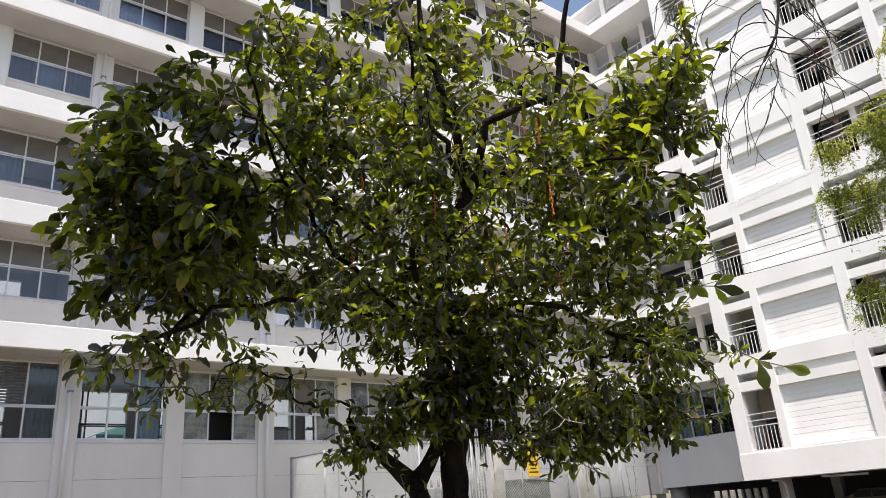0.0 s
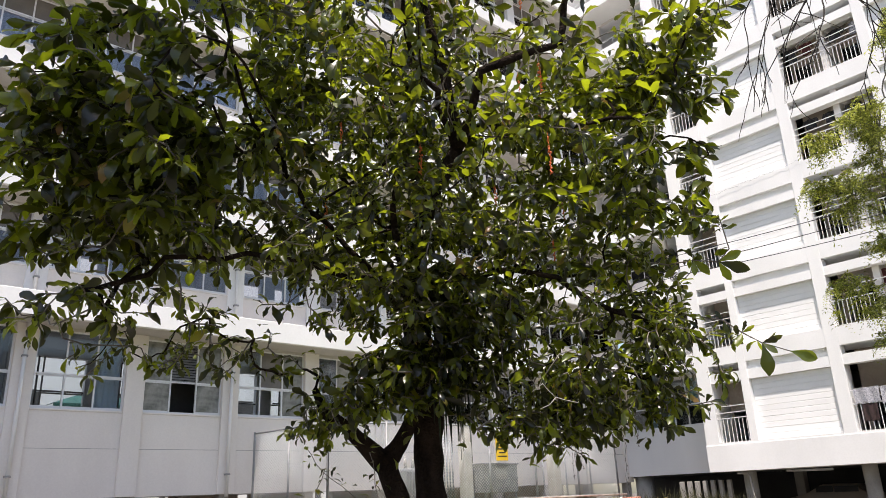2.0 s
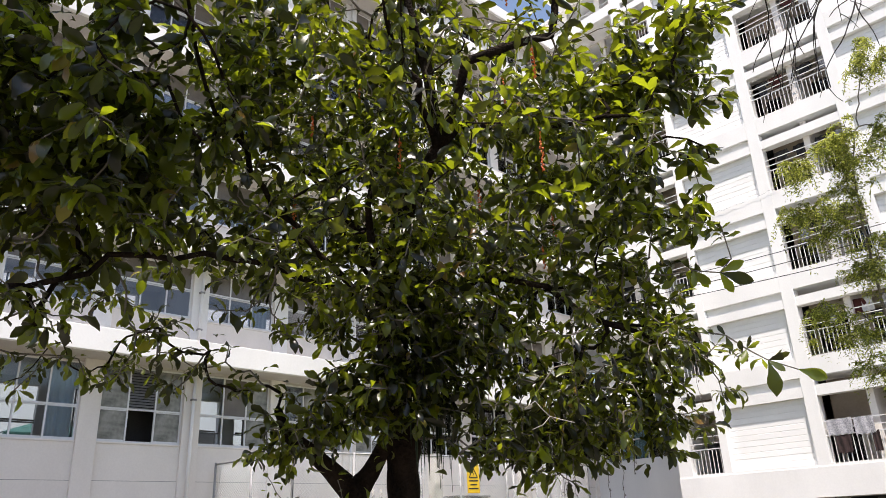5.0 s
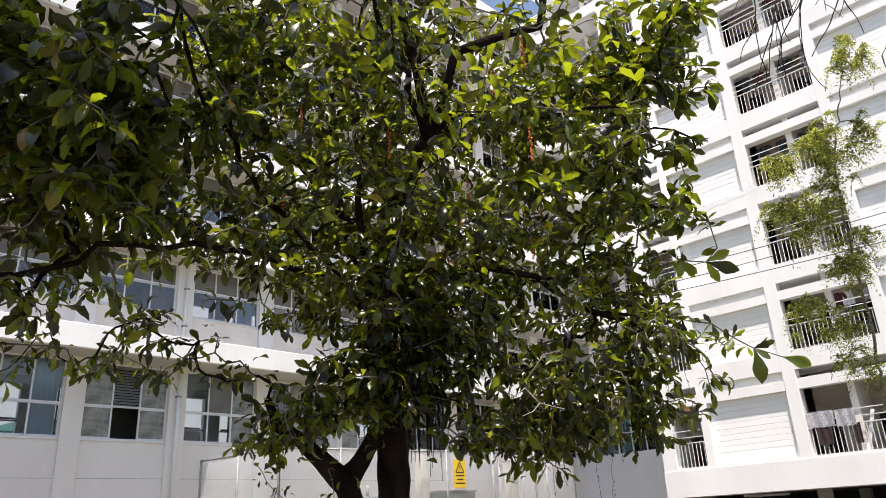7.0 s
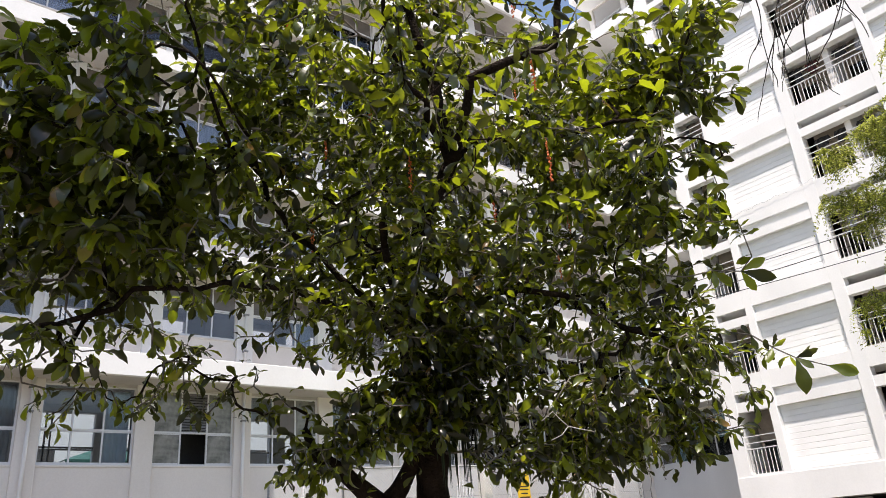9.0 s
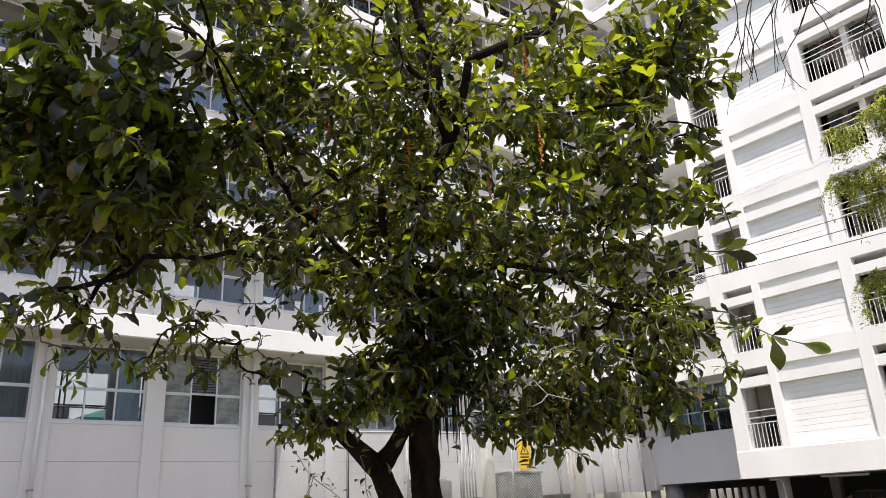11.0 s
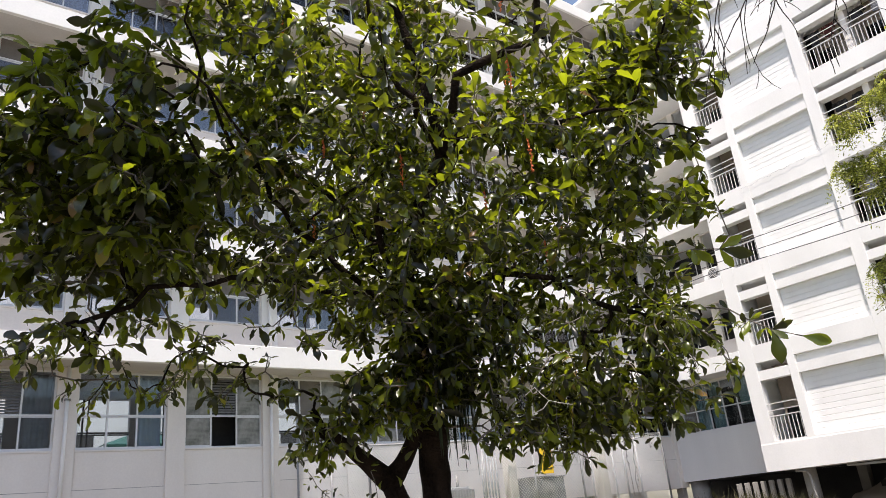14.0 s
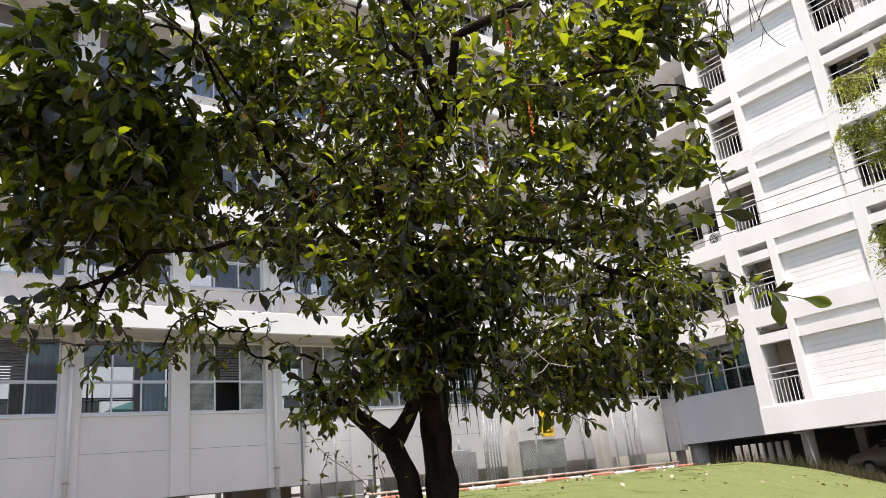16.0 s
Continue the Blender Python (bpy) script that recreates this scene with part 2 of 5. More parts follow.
# ---- mesh helpers ----
def box(bm, x0, x1, y0, y1, z0, z1, bevel=0.0):
    vs = [bm.verts.new((x, y, z)) for x in (x0, x1) for y in (y0, y1) for z in (z0, z1)]
    fs = [bm.faces.new([vs[i] for i in q]) for q in ((0, 1, 3, 2), (4, 6, 7, 5), (0, 4, 5, 1), (2, 3, 7, 6), (0, 2, 6, 4), (1, 5, 7, 3))]
    if bevel:
        bmesh.ops.bevel(bm, geom=list({e for f in fs for e in f.edges}), offset=bevel, segments=1, affect="EDGES")
    return bm


def boxes(*rows, bevel=0.0):
    bm = bmesh.new()
    for r in rows:
        box(bm, *r, bevel=bevel)
    return bm


def mesh_of(name, bm, material, smooth=False):
    me = bpy.data.meshes.new(name)
    bmesh.ops.recalc_face_normals(bm, faces=bm.faces)
    bm.to_mesh(me)
    bm.free()
    me.materials.append(material)
    if smooth:
        me.polygons.foreach_set("use_smooth", [True] * len(me.polygons))
    return me


def part(name, bm, material, parent=None, label="", smooth=False):
    ob = new(name, mesh_of(name, bm, material, smooth) if isinstance(bm, bmesh.types.BMesh) else bm)
    ob.parent = parent
    return tagged(ob, label)


def raw(name, verts, faces, material, parent=None, label="", smooth=True):
    me = bpy.data.meshes.new(name)
    me.from_pydata(verts, [], faces)
    me.materials.append(material)
    if smooth:
        me.polygons.foreach_set("use_smooth", [True] * len(me.polygons))
    ob = new(name, me)
    ob.parent = parent
    return tagged(ob, label)


def thing(name, label, category, at=(0, 0, 0), group="", kind=""):
    ob = new(name)
    ob.location = at
    ob.empty_display_size = 0.2
    return tagged(ob, label, category, group, kind)


def tube_data(points, radii, sides=6, close=True):
    """Vertices and faces of a tube along points."""
    pts = [Vector(p) for p in points]
    verts, faces = [], []
    prev = None
    for i, p in enumerate(pts):
        d = (pts[min(i + 1, len(pts) - 1)] - pts[max(i - 1, 0)]).normalized()
        if prev is None:
            prev = d.orthogonal().normalized()
        u = (prev - d * prev.dot(d))
        u = u.normalized() if u.length > 1e-6 else d.orthogonal().normalized()
        prev = u
        v = d.cross(u)
        r = radii[i] if hasattr(radii, "__len__") else radii
        for k in range(sides):
            a = 2 * math.pi * k / sides
            verts.append(p + (u * math.cos(a) + v * math.sin(a)) * r)
    for i in range(len(pts) - 1):
        for k in range(sides):
            a, b = i * sides + k, i * sides + (k + 1) % sides
            faces.append((a, b, b + sides, a + sides))
    if close:
        faces.append(tuple(range(sides))[::-1])
        faces.append(tuple(range((len(pts) - 1) * sides, len(pts) * sides)))
    return verts, faces


def tubes(name, runs, material, parent=None, label="", sides=6):
    verts, faces = [], []
    for points, radii in runs:
        v, f = tube_data(points, radii, sides)
        faces += [tuple(i + len(verts) for i in q) for q in f]
        verts += v
    return raw(name, verts, faces, material, parent, label)


def bark_tube(name, points, radii, material, parent, sides=18):
    """A limb with knots and lengthwise ridges."""
    pts, rr = [], []
    for i in range(len(points) - 1):
        for k in range(4):
            pts.append(points[i].lerp(points[i + 1], k / 4))
            rr.append(radii[i] + (radii[i + 1] - radii[i]) * k / 4)
    pts.append(points[-1])
    rr.append(radii[-1])
    verts, faces = tube_data(pts, rr, sides)
    for i, p in enumerate(verts):
        c, r = pts[i // sides], rr[i // sides]
        q = Vector((p.x * 16, p.y * 16, p.z * 4))
        grow_ = 0.13 * noise.noise(q) + 0.16 * noise.noise(p * 5.0) + 0.06 * noise.noise(q * 2.7)
        verts[i] = c + (p - c) * (1 + grow_)
    return raw(name, verts, faces, material, parent)


def cyl(bm, x, y, z0, z1, r, sides=16, r1=None):
    r1 = r if r1 is None else r1
    a = [bm.verts.new((x + r * math.cos(2 * math.pi * k / sides), y + r * math.sin(2 * math.pi * k / sides), z0)) for k in range(sides)]
    b = [bm.verts.new((x + r1 * math.cos(2 * math.pi * k / sides), y + r1 * math.sin(2 * math.pi * k / sides), z1)) for k in range(sides)]
    for k in range(sides):
        bm.faces.new((a[k], a[(k + 1) % sides], b[(k + 1) % sides], b[k]))
    bm.faces.new(a[::-1])
    bm.faces.new(b)
    return bm


# ---- ground ----
def smooth01(t):
    t = min(max(t, 0.0), 1.0)
    return t * t * (3 - 2 * t)


FLOOR = -0.75                       # level of the open ground storey
SOFFIT = 2.2


def lawn_height(x, y):
    rise = 1.32 * smooth01((y + 0.4 - 0.26 * max(0.0, x - 1.0)) / 6.4)
    fall = smooth01((x - 10.2) / 11.8)
    west = smooth01((-x - 16) / 8)
    back = smooth01((y - 15.6) / 1.6)
    z = rise * (1 - west) * (1 - fall) + FLOOR * max(fall, back) - rise * (1 - fall) * back * (1 - west)
    z += 0.05 * noise.noise(Vector((x * 0.35, y * 0.35, 0))) + 0.02 * noise.noise(Vector((x * 1.3, y * 1.3, 4)))
    return z


def build_ground():
    steps = sorted({*np.arange(-30, 30.01, 0.5).tolist(), -600, -300, -150, -80, -50, 50, 80, 150, 300, 600})
    n = len(steps)
    verts = []
    for y in steps:
        for x in steps:
            far = max(abs(x), abs(y)) > 30
            verts.append((x, y, FLOOR if far and x > -20 and y > -20 else (0.0 if far else lawn_height(x, y))))
    faces = [(j * n + i, j * n + i + 1, (j + 1) * n + i + 1, (j + 1) * n + i) for j in range(n - 1) for i in range(n - 1)]
    g = raw("ground", verts, faces, SOIL)
    tagged(g, "green lawn rising in a low mound before the buildings", "ground", kind="structure")


build_ground()

# ---- building with ledges along y = 17.56 ----
YW, YF = 17.56, 16.37               # window wall, ledge front
YB = 20.8                           # rear wall
BAY0, BAY, WINW = -10.55, 2.895, 2.36
BAYS = 11
XL, XR = -11.1, 21.0
STOREY = 3.34
ROOF = 27.1                         # roof of the lower building
TOP = 33.2                          # roof of the taller block
SILLS = [4.25] + [8.05 + STOREY * k for k in range(8)]
HEADS = [6.36] + [9.72 + STOREY * k for k in range(8)]
LEDGES = [6.42 + STOREY * k for k in range(8)]      # undersides of the slabs
LEDGE_H = 0.65
HALL_FOOT = 1.97                    # lower edge of the hall's front wall

hall = thing("classroom_building", "white multi-storey building with deep slab ledges and grey shaded window walls", "building")
for k, z in enumerate(LEDGES[:7]):
    part("ledge", boxes((XL, 19.5, YF, YF + 0.14, z, z + LEDGE_H), bevel=0.012), WHITE, hall, "sunlit white slab front")
    # underside shade is partly painted in with the darkened cream
    part("soffit", boxes((XL, XR - 0.002, YF + 0.14, YW + 0.16, z + 0.02, z + 0.2)), CREAM, hall, "cream ledge underside with shade put into its paint")
    part("floor_slab", boxes((XL, XR, YW + 0.16, YB, z + 0.03, z + 0.22)), INSIDE, hall)
part("floor_slab", boxes((XL, XR, YW + 0.4, YB, SOFFIT, SOFFIT + 0.2)), CONC, hall)
part("roof", boxes((XL, XR, YF + 0.15, YB + 0.3, ROOF - 0.3, ROOF - 0.01)), WHITE, hall)
part("side_wall", boxes((XL - 0.2, XL, YW, YB, SOFFIT, ROOF - 0.3)), PALE, hall)
# walls below and above each window row
for s, (a, b) in enumerate(zip(SILLS[:7], HEADS[:7])):
    low = HALL_FOOT if s == 0 else LEDGES[s - 1] + 0.2
    top = LEDGES[s] + 0.02
    part("wall", boxes((XL, XR, YW, YW + 0.16, low, a - 0.05)), PALE, hall)
    part("sill", boxes((XL, XR, YW - 0.03, YW + 0.16, a - 0.05, a), bevel=0.008), PALE, hall)
    # lintels take the same shade-darkened cream
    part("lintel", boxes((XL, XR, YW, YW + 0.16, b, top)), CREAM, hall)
part("wall_groove", boxes((XL, XR, YW - 0.004, YW + 0.01, 3.226, 3.238)), CONC, hall, "thin dark joint across the lower wall")
# pillars
for i in range(BAYS + 1):
    x1 = BAY0 + BAY * i
    x0 = x1 - (BAY - WINW)
    for s, (a, b) in enumerate(zip(SILLS[:7], HEADS[:7])):
        low = HALL_FOOT if s == 0 else LEDGES[s - 1] + 0.2
        part("pillar", boxes((x0, x1, YW - 0.09, YW + 0.22, low, LEDGES[s] + 0.02), bevel=0.01), WHITE if s else PALE, hall)


def window_mesh(name, w, h, cut, cols=3):
    """A window frame in the xz plane, from (0, 0) to (w, h): border, transom and mullions in one piece."""
    e = 0.045
    xs, zs = [0, e], [0, e, cut - 0.025, cut + 0.025, h - e, h]
    for c in range(1, cols):
        xs += [w * c / cols - 0.022, w * c / cols + 0.022]
    xs += [w - e, w]
    bm = bmesh.new()
    grid = [[bm.verts.new((x, -0.028, z)) for x in xs] for z in zs]
    solid = [bm.faces.new((grid[k][i], grid[k][i + 1], grid[k + 1][i + 1], grid[k + 1][i])) for k in range(len(zs) - 1) for i in range(len(xs) - 1) if i % 2 == 0 or k % 2 == 0]
    made = bmesh.ops.extrude_face_region(bm, geom=solid)
    bmesh.ops.translate(bm, verts=[v for v in made["geom"] if isinstance(v, bmesh.types.BMVert)], vec=(0, 0.056, 0))
    return mesh_of(name, bm, ALU)


def pane_mesh(w, h, m):
    bm = bmesh.new()
    box(bm, 0.02, w - 0.02, -0.003, 0.003, 0.02, h - 0.02)
    return mesh_of("pane", bm, m)


def louvre_mesh(w, h):
    bm = bmesh.new()
    n = int(h / 0.075)
    for i in range(n):
        z = h * i / n
        vs = [bm.verts.new(p) for p in ((0.03, -0.03, z), (w - 0.03, -0.03, z), (w - 0.03, 0.03, z + 0.06), (0.03, 0.03, z + 0.06))]
        bm.faces.new(vs)
        vs = [bm.verts.new((v.co.x, v.co.y, v.co.z + 0.008)) for v in vs]
        bm.faces.new(vs[::-1])
    return mesh_of("louvre", bm, STEEL)


FR1 = window_mesh("window", WINW, HEADS[0] - SILLS[0], 0.92)
FR2 = window_mesh("window", WINW, HEADS[1] - SILLS[1], 0.93)
PW = WINW / 3
SASH = mesh_of("sash_rail", boxes((0.03, PW - 0.03, -0.015, 0.015, 0, 0.03)), ALU)
PL1, PU1 = pane_mesh(PW, 0.92, GLASS), pane_mesh(PW, HEADS[0] - SILLS[0] - 0.92, BROWNPANE)
PU1C = pane_mesh(PW, HEADS[0] - SILLS[0] - 0.92, GLASS)
PL2, PU2 = pane_mesh(PW, 0.93, GLASSUP), pane_mesh(PW, HEADS[1] - SILLS[1] - 0.93, BROWNPANE)
PL1D, PU1D = pane_mesh(PW, 0.92, DUST_REFL), pane_mesh(PW, HEADS[0] - SILLS[0] - 0.92, DUST_REFL)
LOUV = louvre_mesh(PW, HEADS[0] - SILLS[0] - 0.92)
rng = random.Random(5)
for _ in range(BAYS * 7):
    rng.choice((-1, -1, 0, 1, 2))       # settles which curtains follow
# bay and column of the panes with the painted reflection
DUST_REFL_PANES = {(3, 0), (3, 2), (4, 2), (1, 0), (0, 2), (5, 1), (6, 0)}
for i in range(BAYS):
    for s in range(7):
        x = BAY0 + BAY * i
        fr = part("window", FR1 if s == 0 else FR2, None, hall)
        fr.location = (x, YW + 0.07, SILLS[s])
        for c in range(3):
            if not (s == 0 and i == 3 and c == 1):
                p = part("pane", (PL1D if (i, c) in DUST_REFL_PANES else PL1) if s == 0 else PL2, None, fr)
                p.location = (PW * c, 0.012 * (c % 2), 0)
                for z in (0.047, 0.862):
                    part("sash_rail", SASH, None, fr).location = (PW * c, 0, z)
            if s == 0 and i in (3, 1) and c == 1:
                p = part("louvre", LOUV, None, fr, "grey metal louvre vent")
            else:
                clear = s == 0 and (c != 1 or i % 3 == 2)
                p = part("pane", (PU1D if (i, c) in DUST_REFL_PANES else PU1C if clear else PU1) if s == 0 else PU2, None, fr)
            p.location = (PW * c, 0, 0.92 if s == 0 else 0.93)
# rear wall with openings, cross walls
for s, (a, b) in enumerate(zip(SILLS[:7], HEADS[:7])):
    low = SOFFIT + 0.2 if s == 0 else LEDGES[s - 1] + 0.22
    top = LEDGES[s] + 0.03
    part("rear_wall", boxes((XL, XR, YB, YB + 0.2, low, a - 0.1)), INSIDE, hall)
    part("rear_lintel", boxes((XL, XR, YB, YB + 0.2, b - 0.15, top)), INSIDE, hall)
    for i in range(BAYS + 1):
        x1 = BAY0 + BAY * i
        wide = (1.0, 0.6, 1.3, 0.7)[i % 4]
        part("rear_pillar", boxes((x1 - wide, x1, YB, YB + 0.2, a - 0.1, b - 0.15)), INSIDE, hall)
        for x0_, x1_ in ((x1 + 0.35, x1 + 0.39), (x1 + 0.95, x1 + 0.99)):
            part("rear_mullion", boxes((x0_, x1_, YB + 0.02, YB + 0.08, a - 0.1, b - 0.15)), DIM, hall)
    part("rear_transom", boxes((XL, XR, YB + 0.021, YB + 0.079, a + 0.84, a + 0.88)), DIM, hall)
    for i in range(0, BAYS + 1, 2):
        x1 = BAY0 + BAY * i - 0.3
        part("cross_wall", boxes((x1, x1 + 0.12, YW + 0.24, YB, low, top)), INSIDE, hall)
for k in range(3):
    for i in range(BAYS):
        x1 = BAY0 + BAY * i + 0.8
        part("rear_rail", boxes((x1, x1 + 0.05, YB + 0.05, YB + 0.1, SILLS[k] - 0.1, HEADS[k] - 0.15), (x1 - 0.7, x1 + 1.4, YB + 0.05, YB + 0.1, SILLS[k] + 0.9, SILLS[k] + 0.95)), DIM, hall)
# curtains seen behind the glass
def curtain_mesh(m, h):
    bm = bmesh.new()
    cols = [((PW - 0.1) * k / 24, 0.03 * math.sin(k * 1.3) + 0.012 * math.sin(k * 2.9)) for k in range(25)]
    vs = [[bm.verts.new((x, y, z)) for x, y in cols] for z in (0.02, h)]
    for k in range(24):
        bm.faces.new((vs[0][k], vs[0][k + 1], vs[1][k + 1], vs[1][k]))
    return mesh_of("curtain", bm, m, True)


CURTAINS = [curtain_mesh(BLUECURT, 1.6), curtain_mesh(GREYCURT, 1.6), curtain_mesh(BLUECURT, 0.95)]
for s in range(1, 7):
    for i in range(BAYS):
        for c in range(3):
            if rng.random() < (0.2 if s == 1 else 0.7):
                p = part("curtain", rng.choice(CURTAINS), None, hall)
                p.location = (BAY0 + BAY * i + PW * c + 0.05, YW + 0.3 + 0.05 * rng.random(), SILLS[s])

for i, c, m in ((2, 2, BLUECURT), (0, 1, GREYCURT), (1, 2, GREYCURT), (5, 0, GREYCURT), (6, 2, BLUECURT)):
    p = part("curtain", curtain_mesh(m, 2.05), None, hall)
    p.location = (BAY0 + BAY * i + PW * c + 0.05, YW + 0.34, SILLS[0])

# added near-black sheet that paints the shade seen through the missing pane
part("open_pane_shade_sheet", boxes((BAY0 + BAY * 3 + PW - 0.1, BAY0 + BAY * 3 + 2 * PW + 0.35, YW + 0.9, YW + 0.96, SOFFIT + 0.21, LEDGES[0])), DIM, hall)

# open ground storey: columns, beams, rear rail
for i in range(BAYS + 1):
    x1 = BAY0 + BAY * i
    for y in (YW + 0.02, YB - 0.4):
        part("column", boxes((x1 - 0.42, x1 - 0.1, y, y + 0.34, FLOOR - 0.1, SOFFIT), bevel=0.02), CONC, hall)
part("edge_beam", boxes((XL, XR, YW + 0.17, YW + 0.4, HALL_FOOT - 0.02, SOFFIT - 0.002)), CONC, hall)
for x in (-10.2, -6.6, -3.4, 0.4, 3.2, 6.8, 10.4, 12.82, 15.24, 17.66):
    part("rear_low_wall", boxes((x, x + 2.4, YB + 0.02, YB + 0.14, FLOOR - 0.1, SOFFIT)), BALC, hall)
for i in range(26):
    x = XL + 0.6 + i * 1.23
    part("rear_post", boxes((x, x + 0.16, YB + 1.2, YB + 1.36, FLOOR - 0.1, SOFFIT)), CONC, hall)
part("rear_beam", boxes((XL, XR, YB + 1.2, YB + 1.36, 1.66, 1.78), (XL, XR, YB + 1.2, YB + 1.36, 0.9, 1.0)), CONC, hall)

# downpipes on every other pillar
for i in (0, 2, 4, 6):
    x = BAY0 + BAY * i - 0.29
    pipe = thing("downpipe", "pale painted rainwater pipe clamped to a wall pillar", "pipe", (x, YW - 0.18, 0), "downpipes on the pillars")
    for z0, z1 in [(FLOOR, LEDGES[0])] + [(LEDGES[k] + LEDGE_H, LEDGES[k + 1]) for k in range(5)]:
        zz = max(z0, SOFFIT - 0.3)
        part("pipe", cyl(bmesh.new(), 0, 0, zz if z0 < 0 else z0 - 0.4, z1 + 0.03, 0.05, 12), WHITE, pipe, smooth=True)
        for zc in (zz + 0.6, z1 - 0.9):
            part("clamp", boxes((-0.07, 0.07, -0.065, 0.08, zc, zc + 0.05)), STEEL, pipe)

# ---- wing along x = 21, behind the corner ----
XW, XF = 21.0, 19.5
Y0, Y1 = 12.46, YW
wing = thing("corner_wing", "grey shaded corner wing with sunlit slab ledges and open galleries", "building")
part("wall", boxes((XW, XW + 0.16, Y0, Y1, SOFFIT, 4.25)), WHITE, wing)
# slab coloured near-black to paint in the shade beneath the wing
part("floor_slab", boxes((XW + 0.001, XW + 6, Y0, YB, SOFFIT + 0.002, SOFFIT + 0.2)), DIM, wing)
for k, z in enumerate(LEDGES):
    part("ledge", boxes((XF, XF + 0.14, Y0 + 0.004, YF + 0.14, z, z + LEDGE_H), bevel=0.012), WHITE, wing, "sunlit white slab front")
    part("soffit", boxes((XF + 0.14, XW + 0.16, Y0 + 0.004, YF + 0.138, z + 0.022, z + 0.2), (XW + 0.16, XW + 6, Y0, YB, z + 0.02, z + 0.2)), WHITE, wing)
    if k:
        part("parapet_wall", boxes((XW, XW + 0.14, Y0, Y1, LEDGES[k - 1] + 0.2, SILLS[k] - 0.1)), PALE, wing)
        part("lintel", boxes((XW, XW + 0.14, Y0, Y1, HEADS[k], z + 0.02)), PALE, wing)
        for y in (13.9, 16.1):
            part("post", boxes((XW + 0.01, XW + 0.2, y, y + 0.3, SILLS[k] - 0.1, HEADS[k])), PALE, wing)
        # gallery depth shade is put into this wall's colour
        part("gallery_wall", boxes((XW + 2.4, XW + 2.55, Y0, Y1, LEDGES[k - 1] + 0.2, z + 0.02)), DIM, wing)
        g = part("gallery_rail", boxes((XW + 0.02, XW + 0.06, Y0, Y1, SILLS[k] + 0.55, SILLS[k] + 0.6)), RAIL, wing)
        for j in range(6):
            y = Y0 + 0.4 + j * 0.8
            part("bar", boxes((XW + 0.025, XW + 0.055, y, y + 0.03, SILLS[k] - 0.1, SILLS[k] + 0.55)), RAIL, g)
part("lintel", boxes((XW, XW + 0.16, Y0, Y1, 6.36, LEDGES[0] + 0.02)), PALE, wing)
part("roof", boxes((XF, XW + 6, Y0, YF, TOP - 0.3, TOP - 0.002), bevel=0.02), WHITE, wing)
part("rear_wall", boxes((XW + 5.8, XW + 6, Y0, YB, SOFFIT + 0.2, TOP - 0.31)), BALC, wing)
part("pillar", boxes((XW - 0.05, XW + 0.2, 16.9, YW, 4.25, 6.38)), PALE, wing)
# glazed strip of the lowest storey of the wing
strip = part("window", boxes((-0.03, 0.03, 0, 4.4, 0, 0.05)), ALU, wing)
part("frame", boxes((-0.03, 0.03, 0, 4.4, 2.06, 2.11)), ALU, strip)
part("transom", boxes((-0.026, 0.026, 0, 4.4, 0.9, 0.95)), ALU, strip)
for y in (0.03, 0.75, 1.5, 2.2, 2.95, 3.65, 4.37):
    part("mullion", boxes((-0.025, 0.025, y - 0.025, y + 0.025, 0.05, 2.06)), ALU, strip)
strip.location = (XW + 0.06, Y0 + 0.02, 4.25)
for j in range(6):
    for z0, z1 in ((0.05, 0.9), (0.95, 2.06)):
        p = part("pane", boxes((-0.003, 0.003, 0.05 + j * 0.73, 0.7 + j * 0.73, z0, z1)), GLASS, strip)
for j in (0, 1, 3, 4):
    bm = bmesh.new()
    cols = [(XW + 0.28 + 0.03 * math.sin(k * 1.4), Y0 + 0.1 + j * 0.75 + 0.65 * k / 20) for k in range(21)]
    lo = 4.3 if j != 1 else 5.1
    vs = [[bm.verts.new((x, y, z)) for x, y in cols] for z in (lo, 6.33)]
    for k in range(20):
        bm.faces.new((vs[0][k], vs[0][k + 1], vs[1][k + 1], vs[1][k]))
    part("curtain", bm, CURTAIN, wing, "aqua curtain behind glass")
# dark colour paints the unlit room behind the glass
part("room_wall", boxes((XW + 3, XW + 3.15, Y0, Y1, SOFFIT + 0.2, LEDGES[0])), DIM, wing)

# ---- residential block along x = 19.5 ----
XB = 19.5
TH = 0.42
BOT = 2.17
OPEN = [(3.29, 5.68)] + [(9.1 - 1.98 + 3.395 * k, 9.1 + 3.395 * k) for k in range(8)]
SLOT = [(6.07, 6.40)] + [(9.46 + 3.395 * k, 9.77 + 3.395 * k) for k in range(8)]
PIERS = [(11.85, 12.46), (10.19, 10.53), (6.5, 6.98), (2.98, 3.39), (-0.6, -0.2), (-4.1, -3.7), (-7.6, -7.2)]
KINDS = ["narrow", "panel", "wide", "panel", "wide", "panel"]
YEND = -7.6
block = thing("residential_block", "sunlit white residential block with railed balconies and boarded panels", "building")
for a, b in PIERS:
    part("pier", boxes((XB, XB + TH, a, b, BOT, TOP), bevel=0.012), WHITE, block)
edges = [BOT] + [v for o, s in zip(OPEN, SLOT) for v in (*o, *s)] + [TOP]
for (hi, lo), kind in zip(zip(PIERS[:-1], PIERS[1:]), KINDS):
    y0, y1 = lo[1], hi[0]
    for z0, z1 in zip(edges[0::2], edges[1::2]):
        inset = 0.0 if z1 - z0 > 0.5 or z0 == BOT else 0.03
        part("spandrel", boxes((XB + inset + 0.002, XB + TH, y0 - 0.002, y1 + 0.002, z0, z1)), WHITE, block)
